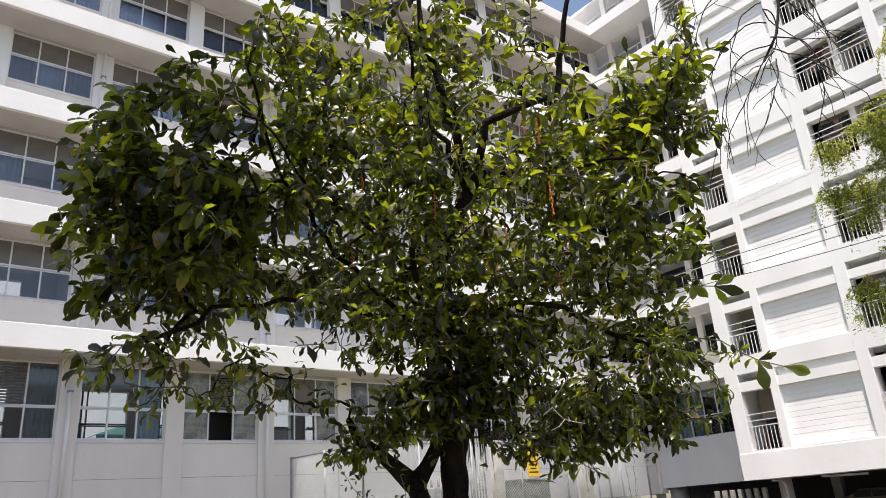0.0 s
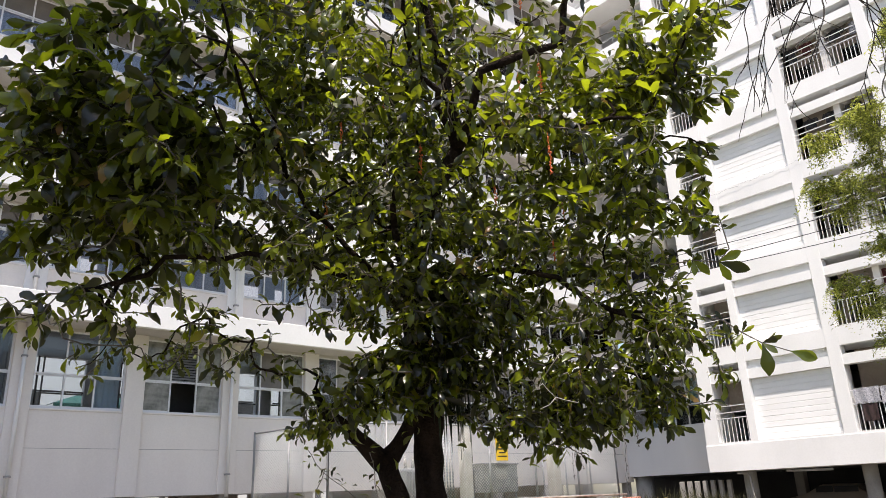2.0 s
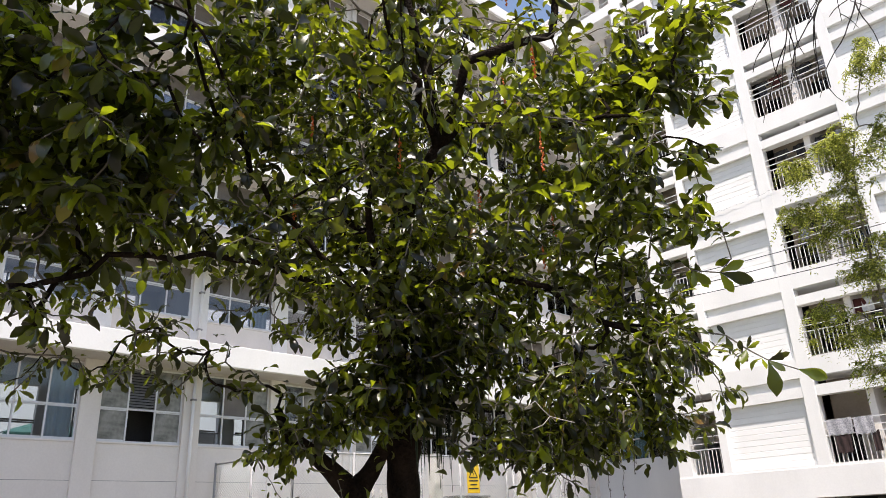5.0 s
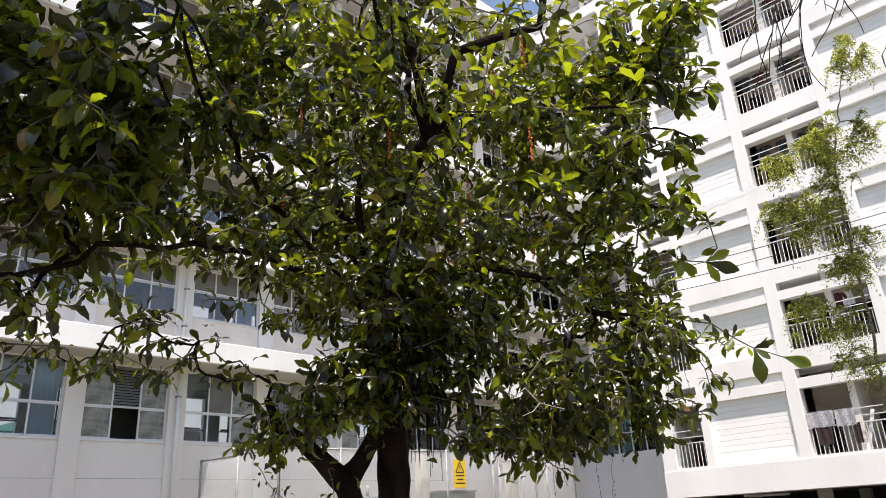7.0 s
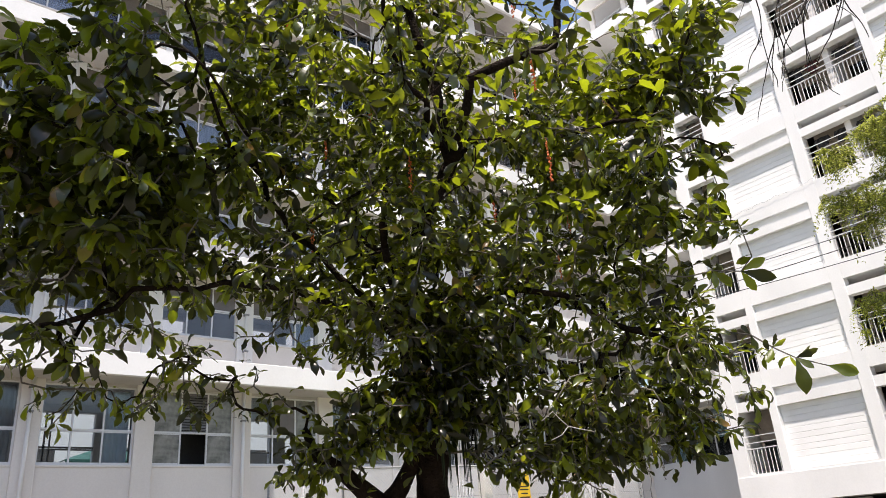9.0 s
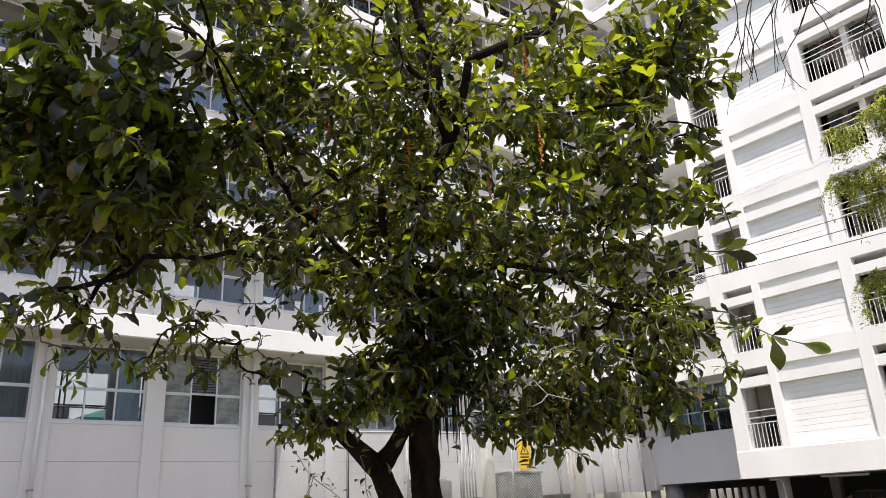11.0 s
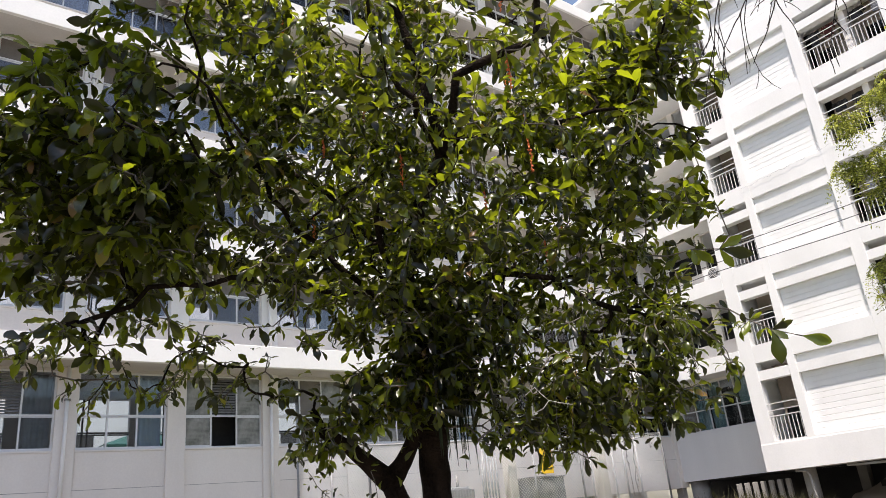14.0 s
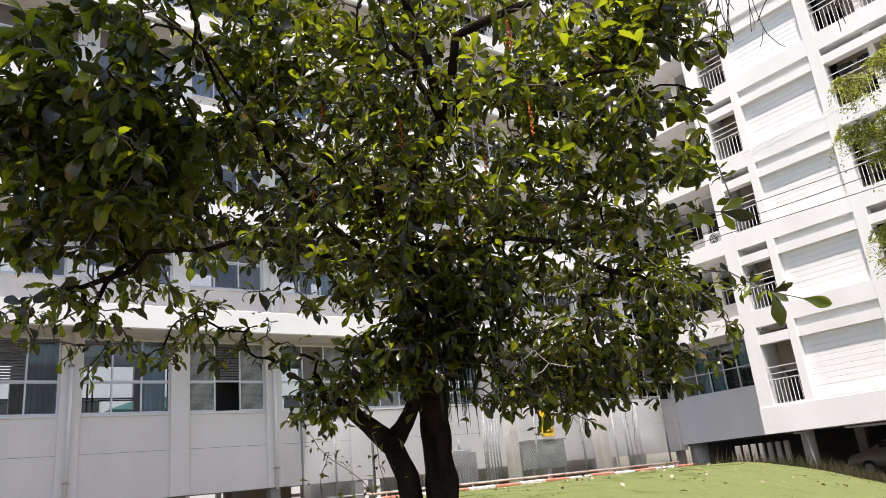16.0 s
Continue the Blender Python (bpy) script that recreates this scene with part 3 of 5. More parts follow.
part("plinth_face", boxes((XB - 0.03, XB - 0.001, YEND, 12.46 + 0.012, BOT - 0.004, 3.2), bevel=0.006), WHITE, block)
for k in range(len(OPEN)):
    z = OPEN[k][0] - 0.12 if k else BOT + 0.3
    part("balcony_floor", boxes((XB + TH, XB + 1.9, YEND, 12.46, (SLOT[k - 1][1] + 0.05 if k else BOT), (SLOT[k - 1][1] + 0.2 if k else BOT + 0.25))), WHITE, block)
part("roof", boxes((XB, XB + 8, YEND, 12.458, TOP - 0.3, TOP + 0.002), bevel=0.02), WHITE, block)
part("end_wall", boxes((XB + TH, XB + 8, 12.26, 12.46, BOT, TOP - 0.3)), WHITE, block)
part("end_wall", boxes((XB + TH, XB + 8, YEND, YEND + 0.2, BOT, TOP - 0.3)), WHITE, block)
part("rear_wall", boxes((XB + 7.8, XB + 8, YEND + 0.2, 12.26, BOT, TOP - 0.3)), INSIDE, block)
# near-black slab colour carries the shade of the open storey
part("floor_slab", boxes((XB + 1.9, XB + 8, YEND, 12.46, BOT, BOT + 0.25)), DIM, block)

# boarded panels, each a stack of boards
for (hi, lo), kind in zip(zip(PIERS[:-1], PIERS[1:]), KINDS):
    y0, y1 = lo[1] + 0.002, hi[0] - 0.002
    if kind == "panel":
        board = mesh_of("board", boxes((0, 0.05, y0, y1, 0.0, 0.205), bevel=0.008), BOARD)
        for k, (a, b) in enumerate(OPEN):
            panel = part("panel", boxes((XB + 0.247, XB + TH, y0, y1, a, b)), BOARD, block)
            n = int((b - a) / 0.217)
            h = (b - a) / n
            for j in range(n):
                p = part("board", board, None, panel)
                p.location = (XB + 0.23 + rng.uniform(0, 0.003), 0, a + j * h)
                p.scale = (1, 1, (h - 0.009) / 0.205)
            part("slot_panel", boxes((XB + 0.2, XB + TH, y0, y1, *SLOT[k])), BOARD, block)
        for k in range(len(OPEN)):
            part("party_wall", boxes((XB + TH + 0.002, XB + 1.9, y0, y1, *((SLOT[k - 1][1] + 0.2, SLOT[k][1]) if k else (BOT + 0.25, SLOT[0][1])))), PALE, block)


def railing(name_parent, y0, y1, z, x):
    rail = part("balcony_railing", boxes((x - 0.02, x + 0.02, y0, y1, z + 0.93, z + 0.965)), RAIL, name_parent, "pale painted steel railing")
    n = max(4, int(round((y1 - y0) / 0.155)))
    for j in range(n):
        y = y0 + (y1 - y0) * (j + 0.5) / n
        b = part("bar", BARMESH, None, rail)
        b.location = (x, y, z)
    for zz in (1.16, 1.42):
        b = part("top_bar", boxes((x - 0.015, x + 0.015, y0, y1, z + zz, z + zz + 0.03)), RAIL, rail)


BARMESH = mesh_of("bar", boxes((-0.011, 0.011, -0.011, 0.011, 0.0, 0.93)), RAIL)
for (hi, lo), kind in zip(zip(PIERS[:-1], PIERS[1:]), KINDS):
    y0, y1 = lo[1], hi[0]
    if kind == "panel":
        continue
    for k, (a, b) in enumerate(OPEN):
        railing(block, y0 + 0.002, y1 - 0.002, a, XB + 0.12)
        top = SLOT[k][1] + 0.05
        base = SLOT[k - 1][1] + 0.2 if k else BOT + 0.25
        xb = XB + 1.9
        if kind == "wide":
            m = (y0 + y1) / 2 - 0.12
            part("divider_wall", boxes((XB + 0.35, xb, m - 0.12, m + 0.12, base, top)), PALE, block)
            spans = ((y0 - 0.3, m - 0.12), (m + 0.12, y1 + 0.2))
        else:
            spans = ((y0 - 0.2, y1 + 0.3),)
        for u, v in spans:
            w = v - u
            d0, d1 = u + 0.12 * w, u + 0.55 * w
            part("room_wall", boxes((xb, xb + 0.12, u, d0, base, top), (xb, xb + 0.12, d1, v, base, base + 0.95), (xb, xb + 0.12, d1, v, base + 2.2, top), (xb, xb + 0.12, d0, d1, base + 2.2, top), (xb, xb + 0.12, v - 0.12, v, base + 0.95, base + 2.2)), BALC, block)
            door = part("balcony_door", boxes((xb + 0.03, xb + 0.07, d0 + 0.02, d0 + (d1 - d0) * rng.choice((0.3, 0.5, 0.95)), base + 0.01, base + 2.18)), DOORP, block, "pale balcony door standing ajar")
            part("room_window", boxes((xb + 0.05, xb + 0.055, d1, v - 0.12, base + 0.95, base + 2.2)), GLASS, block)
        # near-black sheet painted as the shade inside the room
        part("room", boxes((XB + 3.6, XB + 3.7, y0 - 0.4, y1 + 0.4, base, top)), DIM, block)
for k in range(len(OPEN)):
    # floors share the painted room shade
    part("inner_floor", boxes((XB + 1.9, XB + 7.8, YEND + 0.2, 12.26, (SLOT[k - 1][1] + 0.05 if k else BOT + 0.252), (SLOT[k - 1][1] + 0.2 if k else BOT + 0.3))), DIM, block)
# open ground storey of the block
CARZ = 0.12
part("column", cyl(bmesh.new(), 21.6, 17.1, FLOOR - 0.1, SOFFIT - 0.002, 0.42, 24), CONC, wing, smooth=True)
for y in (11.4, 6.8, 2.2, -2.6, -7.0):
    c = part("column", cyl(bmesh.new(), XB + 1.2, y, FLOOR - 0.1, BOT, 0.26, 20), CONC, block, smooth=True)
    part("column", boxes((XB + 5.6, XB + 6.0, y - 0.2, y + 0.2, FLOOR - 0.1, BOT)), CONC, block)
# wall colour holds the deep shade at the back of the open storey
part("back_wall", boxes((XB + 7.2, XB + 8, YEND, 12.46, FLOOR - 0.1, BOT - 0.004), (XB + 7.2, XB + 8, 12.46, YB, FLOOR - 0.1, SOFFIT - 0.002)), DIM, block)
part("raised_floor", boxes((XB + 1.6, XB + 7.2, YEND, 11.6, FLOOR - 0.1, CARZ), bevel=0.01), CONC, block)

# ---- yard fence ----
FZ = 1.42                          # kerb top along the fence
FT = 3.72                          # top rail


def fence_run(parent, a, b, posts):
    a, b = Vector((*a, 0)), Vector((*b, 0))
    L = (b - a).length
    d = (b - a) / L
    for k in range(posts + 1):
        p = a + d * (L * k / posts)
        part("post", cyl(bmesh.new(), p.x, p.y, FZ - 0.3, FT + 0.05, 0.035, 10), STEEL, parent, smooth=True)
    for z in (FT, FZ + 0.08):
        tubes("rail", [([(*(a + d * s).xy, z) for s in (0, L)], 0.024)], STEEL, parent, sides=8)
    runs = []
    h = FT - FZ - 0.1
    step = 0.095
    n = int((L + h) / step)
    for i in range(n):
        s = i * step - h
        for sign in (1, -1):
            s0, s1 = (s, s + h) if sign == 1 else (s + h, s)
            lo, hi = 0.0, 1.0
            ds = s1 - s0
            ts = sorted(((0 - s0) / ds, (L - s0) / ds))
            lo, hi = max(lo, ts[0]), min(hi, ts[1])
            if hi - lo > 0.01:
                q = [a + d * (s0 + ds * t) + Vector((0, 0, FZ + 0.08 + h * t)) for t in (lo, hi)]
                runs.append((q, 0.0042))
    m = tubes("mesh_wire", runs, ZINC, parent, "diamond chain-link wire", 3)
    m["kind"] = "stuff"


fence = thing("chain_link_fence", "galvanised chain-link fence round a yard beside the building", "fence")
FA, FC, FB = (1.6, 17.4), (1.9, 13.7), (12.8, 12.2)
fence_run(fence, FA, FC, 2)
fence_run(fence, FC, FB, 6)
fence_run(fence, FB, (13.6, 16.3), 3)
FU = Vector((FB[0] - FC[0], FB[1] - FC[1], 0)).normalized()
FN = Vector((FU.y, -FU.x, 0))


def along(s, off, z=0.0):
    """A place s metres along the long fence and off metres before it."""
    p = Vector((*FC, z)) + FU * s + FN * off
    return p


FTURN = math.degrees(math.atan2(FU.y, FU.x))
rail_ = [([along(-0.3, 0.25, FZ + 0.06), along(11.1, 0.25, FZ + 0.06)], 0.03)] + [([along(s, 0.25, 1.0), along(s, 0.25, FZ + 0.06)], 0.025) for s in (0.2, 2.9, 5.6, 8.3, 11.0)]
for k, run in enumerate(rail_):
    tubes("guard_rail" if k == 0 else "guard_post", [run], RUST, fence, "", 8)
kerb = thing("painted_kerb", "faded red and white painted concrete kerb at the fence foot", "kerb")
for i in range(14):
    p = part("kerb_stone", boxes((0, 0.86, -0.1, 0.1, 0.8, 1.40 + rng.uniform(-0.012, 0.012)), bevel=0.03), KERBR if i % 2 else KERBW, kerb)
    p.matrix_basis = pose(*along(-0.9 + i * 0.89, 0.42), 0, 0, FTURN)
kerb2 = thing("yard_slab", "bare concrete slab inside the fenced yard", "slab", kind="structure")
part("slab", boxes((1.7, 13.6, 13.8, 17.3, 0.4, 1.25), (3.5, 13.0, 12.4, 13.8, 0.4, 1.248)), CONC, kerb2)

# ---- yard: poles, cabinet, sign ----
def pole(s, off, z0, z1, r=0.13):
    at = along(s, off)
    p = thing("concrete_pole", "white painted square concrete post in the fenced yard", "post", tuple(at), "concrete posts in the yard")
    part("shaft", boxes((-r, r, -r, r, z0, z1), bevel=0.02), POLEP, p)
    part("cap", boxes((-r - 0.02, r + 0.02, -r - 0.02, r + 0.02, z1, z1 + 0.06), bevel=0.01), CONC, p)


pole(4.85, -0.4, 1.2, 3.75, 0.16)
pole(8.45, -0.4, 1.2, 3.45, 0.17)
cab = thing("electric_cabinet", "grey steel electric cabinet on a frame in the yard", "cabinet", tuple(along(6.15, -0.7, 1.25)))
part("body", boxes((-0.75, 0.75, -0.35, 0.35, 0.45, 1.3), bevel=0.02), GREYBOX, cab)
part("top", boxes((-0.79, 0.79, -0.4, 0.4, 1.3, 1.35), bevel=0.01), GREYBOX, cab)
part("door", boxes((-0.26, 0.26, -0.375, -0.352, 0.85, 1.22), bevel=0.008), STEEL, cab)
for x in (-0.68, 0.68):
    for y in (-0.28, 0.28):
        part("leg", boxes((x - 0.03, x + 0.03, y - 0.03, y + 0.03, 0, 0.45)), STEEL, cab)
tr = thing("transformer", "dark finned transformer behind the fence", "transformer", tuple(along(3.2, -1.3, 1.25)))
part("tank", boxes((-0.5, 0.5, -0.35, 0.35, 0.1, 1.25), bevel=0.03), GREYBOX, tr)
for j in range(9):
    part("fin", boxes((-0.45 + j * 0.11, -0.43 + j * 0.11, -0.62, -0.35, 0.2, 1.15)), GREYBOX, tr)
part("foot", boxes((-0.5, 0.5, -0.3, 0.3, 0, 0.1)), CONC, tr)
for j in range(3):
    part("bushing", cyl(bmesh.new(), -0.3 + 0.3 * j, 0, 1.25, 1.6, 0.05, 10, 0.03), CONC, tr, smooth=True)
pipes = thing("conduit_bundle", "grey vertical conduits rising in the yard", "conduit", tuple(along(4.1, -0.8, 1.25)))
for j in range(6):
    tubes("conduit", [([(0.12 * j, 0, 0), (0.12 * j, 0.02, 1.3), (0.12 * j + 0.1, 0.1, 2.0 + 0.1 * (j % 3))], 0.025)], GREYBOX, pipes, sides=8)

sign = thing("warning_sign", "yellow metal warning sign with a black triangle wired to the fence", "sign")
sign.matrix_basis = pose(*along(5.95, 0.05, 3.05), 0, 0, FTURN) @ Matrix.Scale(1.12, 4)
part("plate", boxes((-0.21, 0.21, -0.012, 0.0, -0.36, 0.38), bevel=0.004), YELLOW, sign)
bm = bmesh.new()
for a0, b0 in (((-0.14, 0.04), (0.14, 0.04)), ((0.14, 0.04), (0.0, 0.31)), ((0.0, 0.31), (-0.14, 0.04))):
    a0, b0 = Vector(a0), Vector(b0)
    q = (b0 - a0).normalized().orthogonal() * 0.014
    vs = [bm.verts.new((p.x, -0.017, p.y)) for p in (a0 + q, b0 + q, b0 - q, a0 - q)]
    bm.faces.new(vs)
for q in (((0.01, 0.24), (-0.045, 0.15), (0.0, 0.16)), ((0.0, 0.16), (0.035, 0.17), (-0.01, 0.07))):
    bm.faces.new([bm.verts.new((x, -0.018, z)) for x, z in q])
part("pictogram", bm, BLACK, sign)
for j, w in enumerate((0.3, 0.22, 0.32)):
    part("text_bar", boxes((-w / 2, w / 2, -0.016, -0.013, -0.06 - j * 0.1, -0.025 - j * 0.1)), BLACK, sign)

# ---- air conditioners ----
def aircon(x, y, z):
    a = thing("air_conditioner", "white outdoor air-conditioning unit on the ledge", "air conditioner", (x, y, z), "outdoor air conditioners")
    part("case", boxes((-0.14, 0.16, -0.42, 0.42, 0.05, 0.62), bevel=0.02), WHITE, a)
    for yy in (-0.3, 0.26):
        part("foot", boxes((-0.16, 0.18, yy, yy + 0.05, 0, 0.05)), STEEL, a)
    for r in (0.24, 0.18, 0.12, 0.06):
        bm = bmesh.new()
        n = 24
        rim = [[bm.verts.new((x_, s * math.cos(2 * math.pi * j / n) - 0.08, s * math.sin(2 * math.pi * j / n) + 0.34)) for j in range(n)] for s, x_ in ((r, -0.165), (r - 0.018, -0.165), (r - 0.018, -0.15), (r, -0.15))]
        for u, v in ((0, 1), (1, 2), (2, 3), (3, 0)):
            for j in range(n):
                bm.faces.new((rim[u][j], rim[u][(j + 1) % n], rim[v][(j + 1) % n], rim[v][j]))
        part("grille_ring", bm, RAIL, a)
    bm = bmesh.new()
    bm.faces.new([bm.verts.new((-0.145, 0.25 * math.cos(2 * math.pi * j / 24) - 0.08, 0.25 * math.sin(2 * math.pi * j / 24) + 0.34)) for j in range(24)])
    # flat near-black disc painted as the shaded fan recess
    part("fan_opening", bm, DIM, a)


aircon(XF + 0.6, 13.05, LEDGES[2] + 0.66)
aircon(XF + 0.55, 13.1, LEDGES[1] + 0.66)

# ---- laundry on the lowest wide balcony ----
line = thing("laundry", "patterned grey cloths and a dark shirt hung over a balcony rail", "laundry")
def hanging(y0, y1, z1, drop, m, name):
    bm = bmesh.new()
    rows = []
    for j in range(9):
        rows.append([bm.verts.new((XB + 0.085 - 0.02 * math.sin(k * 0.9 + j * 0.2) - 0.01 * j / 8, y0 + (y1 - y0) * k / 14, z1 - drop * j / 8 + 0.03 * math.sin(k * 1.7) * (j > 6))) for k in range(15)])
    for j in range(8):
        for k in range(14):
            bm.faces.new((rows[j][k], rows[j][k + 1], rows[j + 1][k + 1], rows[j + 1][k]))
    part(name, bm, m, line, smooth=True)
hanging(5.55, 6.4, 4.78, 0.55, CLOTH, "cloth")
hanging(4.85, 5.5, 4.76, 0.6, CLOTH, "cloth")
hanging(5.7, 6.2, 4.2, 0.6, DARKCLOTH, "shirt")
hanging(4.75, 5.0, 4.25, 0.7, DARKCLOTH, "shirt")

# ---- clothes drying inside the upper balconies ----
SHIRTS = [DARKCLOTH, worn(mat("faded_black_cloth", (0.03, 0.03, 0.03), 0.9), (0.012, 0.012, 0.014), (0.045, 0.045, 0.05), 8, 60, 0.3), worn(mat("faded_red_cloth", (0.2, 0.04, 0.04), 0.9), (0.05, 0.012, 0.012), (0.10, 0.025, 0.022), 8, 60, 0.3), CLOTH, worn(mat("white_cloth", (0.6, 0.6, 0.6), 0.9), (0.5, 0.5, 0.5), (0.7, 0.7, 0.69), 8, 60, 0.3)]


def garment(y, z, w, drop, m, sleeves):
    """A shirt or towel hung by its top edge, with soft folds."""
    g = thing("hanging_garment", "dark shirt hung to dry inside a railed balcony" if sleeves else "plain towel hung to dry inside a railed balcony", "clothing", (XB + 0.55, y, z), "clothes drying on the balconies")
    bm = bmesh.new()
    rows_ = [[bm.verts.new((0.03 * math.sin(k * 1.1 + 0.5 * j), w * (k / 8 - 0.5) * (1 - 0.1 * math.sin(j)), -drop * j / 6)) for k in range(9)] for j in range(7)]
    back_ = [[bm.verts.new((v.co.x + 0.025, v.co.y, v.co.z)) for v in r_] for r_ in rows_]
    for grid in (rows_, back_):
        for j in range(6):
            for k in range(8):
                bm.faces.new((grid[j][k], grid[j][k + 1], grid[j + 1][k + 1], grid[j + 1][k]))
    for k in range(8):
        bm.faces.new((rows_[0][k], rows_[0][k + 1], back_[0][k + 1], back_[0][k]))
    part("body", bm, m, g, smooth=True)
    if sleeves:
        for sg in (-1, 1):
            bm = bmesh.new()
            box(bm, -0.012, 0.03, -0.06, 0.06, -0.26, 0.0, 0.01)
            p = part("sleeve", bm, m, g)
            p.matrix_basis = pose(0.0, sg * w * 0.55, -0.02, sg * 22, 0, 0)


rg = random.Random(21)
for k, spans in ((1, ((4.6, 6.2), (3.6, 4.4))), (2, ((5.3, 6.1),)), (3, ((5.2, 6.2), (3.7, 4.3))), (4, ((5.5, 6.2), (3.6, 4.7))), (5, ((3.7, 4.6),))):
    for y0, y1 in spans:
        y = y0
        while y < y1:
            sleeves = rg.random() < 0.7
            w = rg.uniform(0.26, 0.4)
            garment(y, OPEN[k][1] - 0.12, w, rg.uniform(0.4, 0.7), SHIRTS[rg.choice((0, 1, 1, 2) if sleeves else (3, 4))], sleeves)
            y += w + rg.uniform(0.15, 0.6)

# ---- overhead cables ----
cables = thing("overhead_cables", "three black cables sagging across the front of the block", "cable")
for x, za, zb in ((17.0, 11.0, 10.85), (17.0, 10.45, 10.4), (17.0, 10.2, 9.95)):
    pts = []
    for k in range(25):
        t = k / 24
        y = 16.2 - 24 * t
        pts.append((x + 2.5 * max(0, 1 - t * 4) ** 2, y, za + (zb - za) * (16.2 - y) / 10 - 0.35 * math.sin(math.pi * t)))
    tubes("cable", [(pts, 0.014)], CABLE, cables, sides=6)

wire = thing("thin_wire", "thin pale wire hanging in waves across the block front", "cable")
pts = [(XB - 0.05, 10.6 - 4.4 * k / 40, 13.72 + 0.25 * k / 40 + 0.03 * math.sin(k * 0.9) + 0.02 * math.sin(k * 2.3)) for k in range(41)]
tubes("wire", [(pts, 0.004)], GREYBOX, wire, sides=5)
chair = thing("plastic_chair", "small white plastic chair on a balcony", "chair", (XB + 0.75, 6.0, OPEN[4][0] - 0.42))
part("seat", boxes((-0.2, 0.2, -0.2, 0.2, 0.4, 0.44), bevel=0.01), WHITE, chair)
part("backrest", boxes((0.17, 0.2, -0.2, 0.2, 0.44, 0.85), bevel=0.01), WHITE, chair)
for x in (-0.17, 0.15):
    for y in (-0.17, 0.15):
        part("leg", boxes((x, x + 0.03, y, y + 0.03, 0, 0.4)), WHITE, chair)
plank = thing("leaning_board", "white board leaning inside a balcony railing", "board")
bm = bmesh.new()
box(bm, XB + 0.2, XB + 0.23, -0.06, 0.06, 0, 1.5, 0.005)
p = part("board", bm, WHITE, plank)
p.matrix_basis = pose(0, 4.75, 3.2, 18, 0, 0)

# ---- parked car in the open ground storey ----
car = thing("parked_car", "dull beige saloon car parked in the dark open ground storey", "car", (24.9, 9.6, CARZ))
prof = [(-2.1, 0.35), (-2.1, 0.75), (-1.95, 0.92), (-1.25, 0.98), (-0.75, 1.38), (0.55, 1.42), (1.2, 1.0), (1.95, 0.9), (2.15, 0.7), (2.15, 0.35)]
bm = bmesh.new()
L_ = [bm.verts.new((-0.82 + (0.12 if z > 1.1 else 0), y, z)) for y, z in prof]
R_ = [bm.verts.new((0.82 - (0.12 if z > 1.1 else 0), y, z)) for y, z in prof]
bm.faces.new(L_), bm.faces.new(R_[::-1])
for k in range(len(prof)):
    j = (k + 1) % len(prof)
    bm.faces.new((L_[k], R_[k], R_[j], L_[j]))
bmesh.ops.bevel(bm, geom=list(bm.edges), offset=0.05, segments=2, affect="EDGES")
part("body", bm, CARP, car, smooth=True)
for y0, y1, z0, z1 in ((-0.95, 0.0, 1.02, 1.32), (0.05, 0.75, 1.02, 1.34)):
    part("window", boxes((-0.79, -0.765, y0, y1, z0, z1)), BLACK, car)
for y in (-1.3, 1.3):
    for x in (-0.74, 0.74):
        w = part("wheel", cyl(bmesh.new(), 0, 0, -0.1, 0.1, 0.32, 20), RUBBER, car, smooth=False)
        w.matrix_basis = pose(x, y, 0.32, 0, 90, 0)
        part("rim", cyl(bmesh.new(), 0, 0, -0.105, 0.105, 0.19, 14), STEEL, w)
for x in (-0.6, 0.6):
    part("tail_light", boxes((x - 0.16, x + 0.16, -2.13, -2.07, 0.66, 0.8), bevel=0.01), REDLAMP, car)

# ---- precast white posts at the edge of the open storey ----
for i in range(7):
    p = thing("precast_post", "short pale precast concrete post under the building edge", "post", (20.6, 12.3 + i * 0.37, FLOOR), "row of precast posts")
    part("shaft", boxes((-0.08, 0.08, -0.09, 0.09, 0, 2.62), bevel=0.015), CONC, p)
    part("base", boxes((-0.11, 0.11, -0.12, 0.12, 0, 0.15), bevel=0.015), CONC, p)
wl = thing("waste_pipe", "white drain pipe bending out under the block soffit", "pipe")
for y, foot in ((10.9, FLOOR), (8.9, BOT - 0.12)):
    run = [(XB + 0.2, y + 0.5, BOT - 0.08), (XB + 0.2, y + 0.1, BOT - 0.1)] + ([(XB + 0.2, y, BOT - 0.25), (XB + 0.3, y - 0.1, foot)] if foot < 0 else [(XB + 0.2, y - 1.2, foot)])
    tubes("pipe", [(run, 0.045)], CONC, wl, sides=10)

# ---- low white house with a teal roof behind ----
far = thing("far_building", "white building with a teal sheet lean-to roof seen through the windows", "building", (0, 44, FLOOR))
part("wall", boxes((-30, 40, 0, 8, 0, 23)), WHITE, far)
for k in range(14):
    for z in (7.6, 14.6, 18.4):
        part("window", boxes((-28 + k * 4.6, -26.2 + k * 4.6, -0.03, 0.02, z, z + 1.6)), DIM, far)
bm = bmesh.new()
vs = [bm.verts.new(p) for p in ((-1.2, -14, 6.8), (2.4, -14, 6.8), (2.2, -12.6, 7.35), (0.1, -12.6, 7.35), (-1.2, -14, 6.65), (2.4, -14, 6.65), (-1.4, -9, 6.8))]
bm.faces.new(vs[:4]), bm.faces.new((vs[0], vs[4], vs[5], vs[1])), bm.faces.new((vs[0], vs[3], vs[6]))
part("roof", bm, TEAL, far)
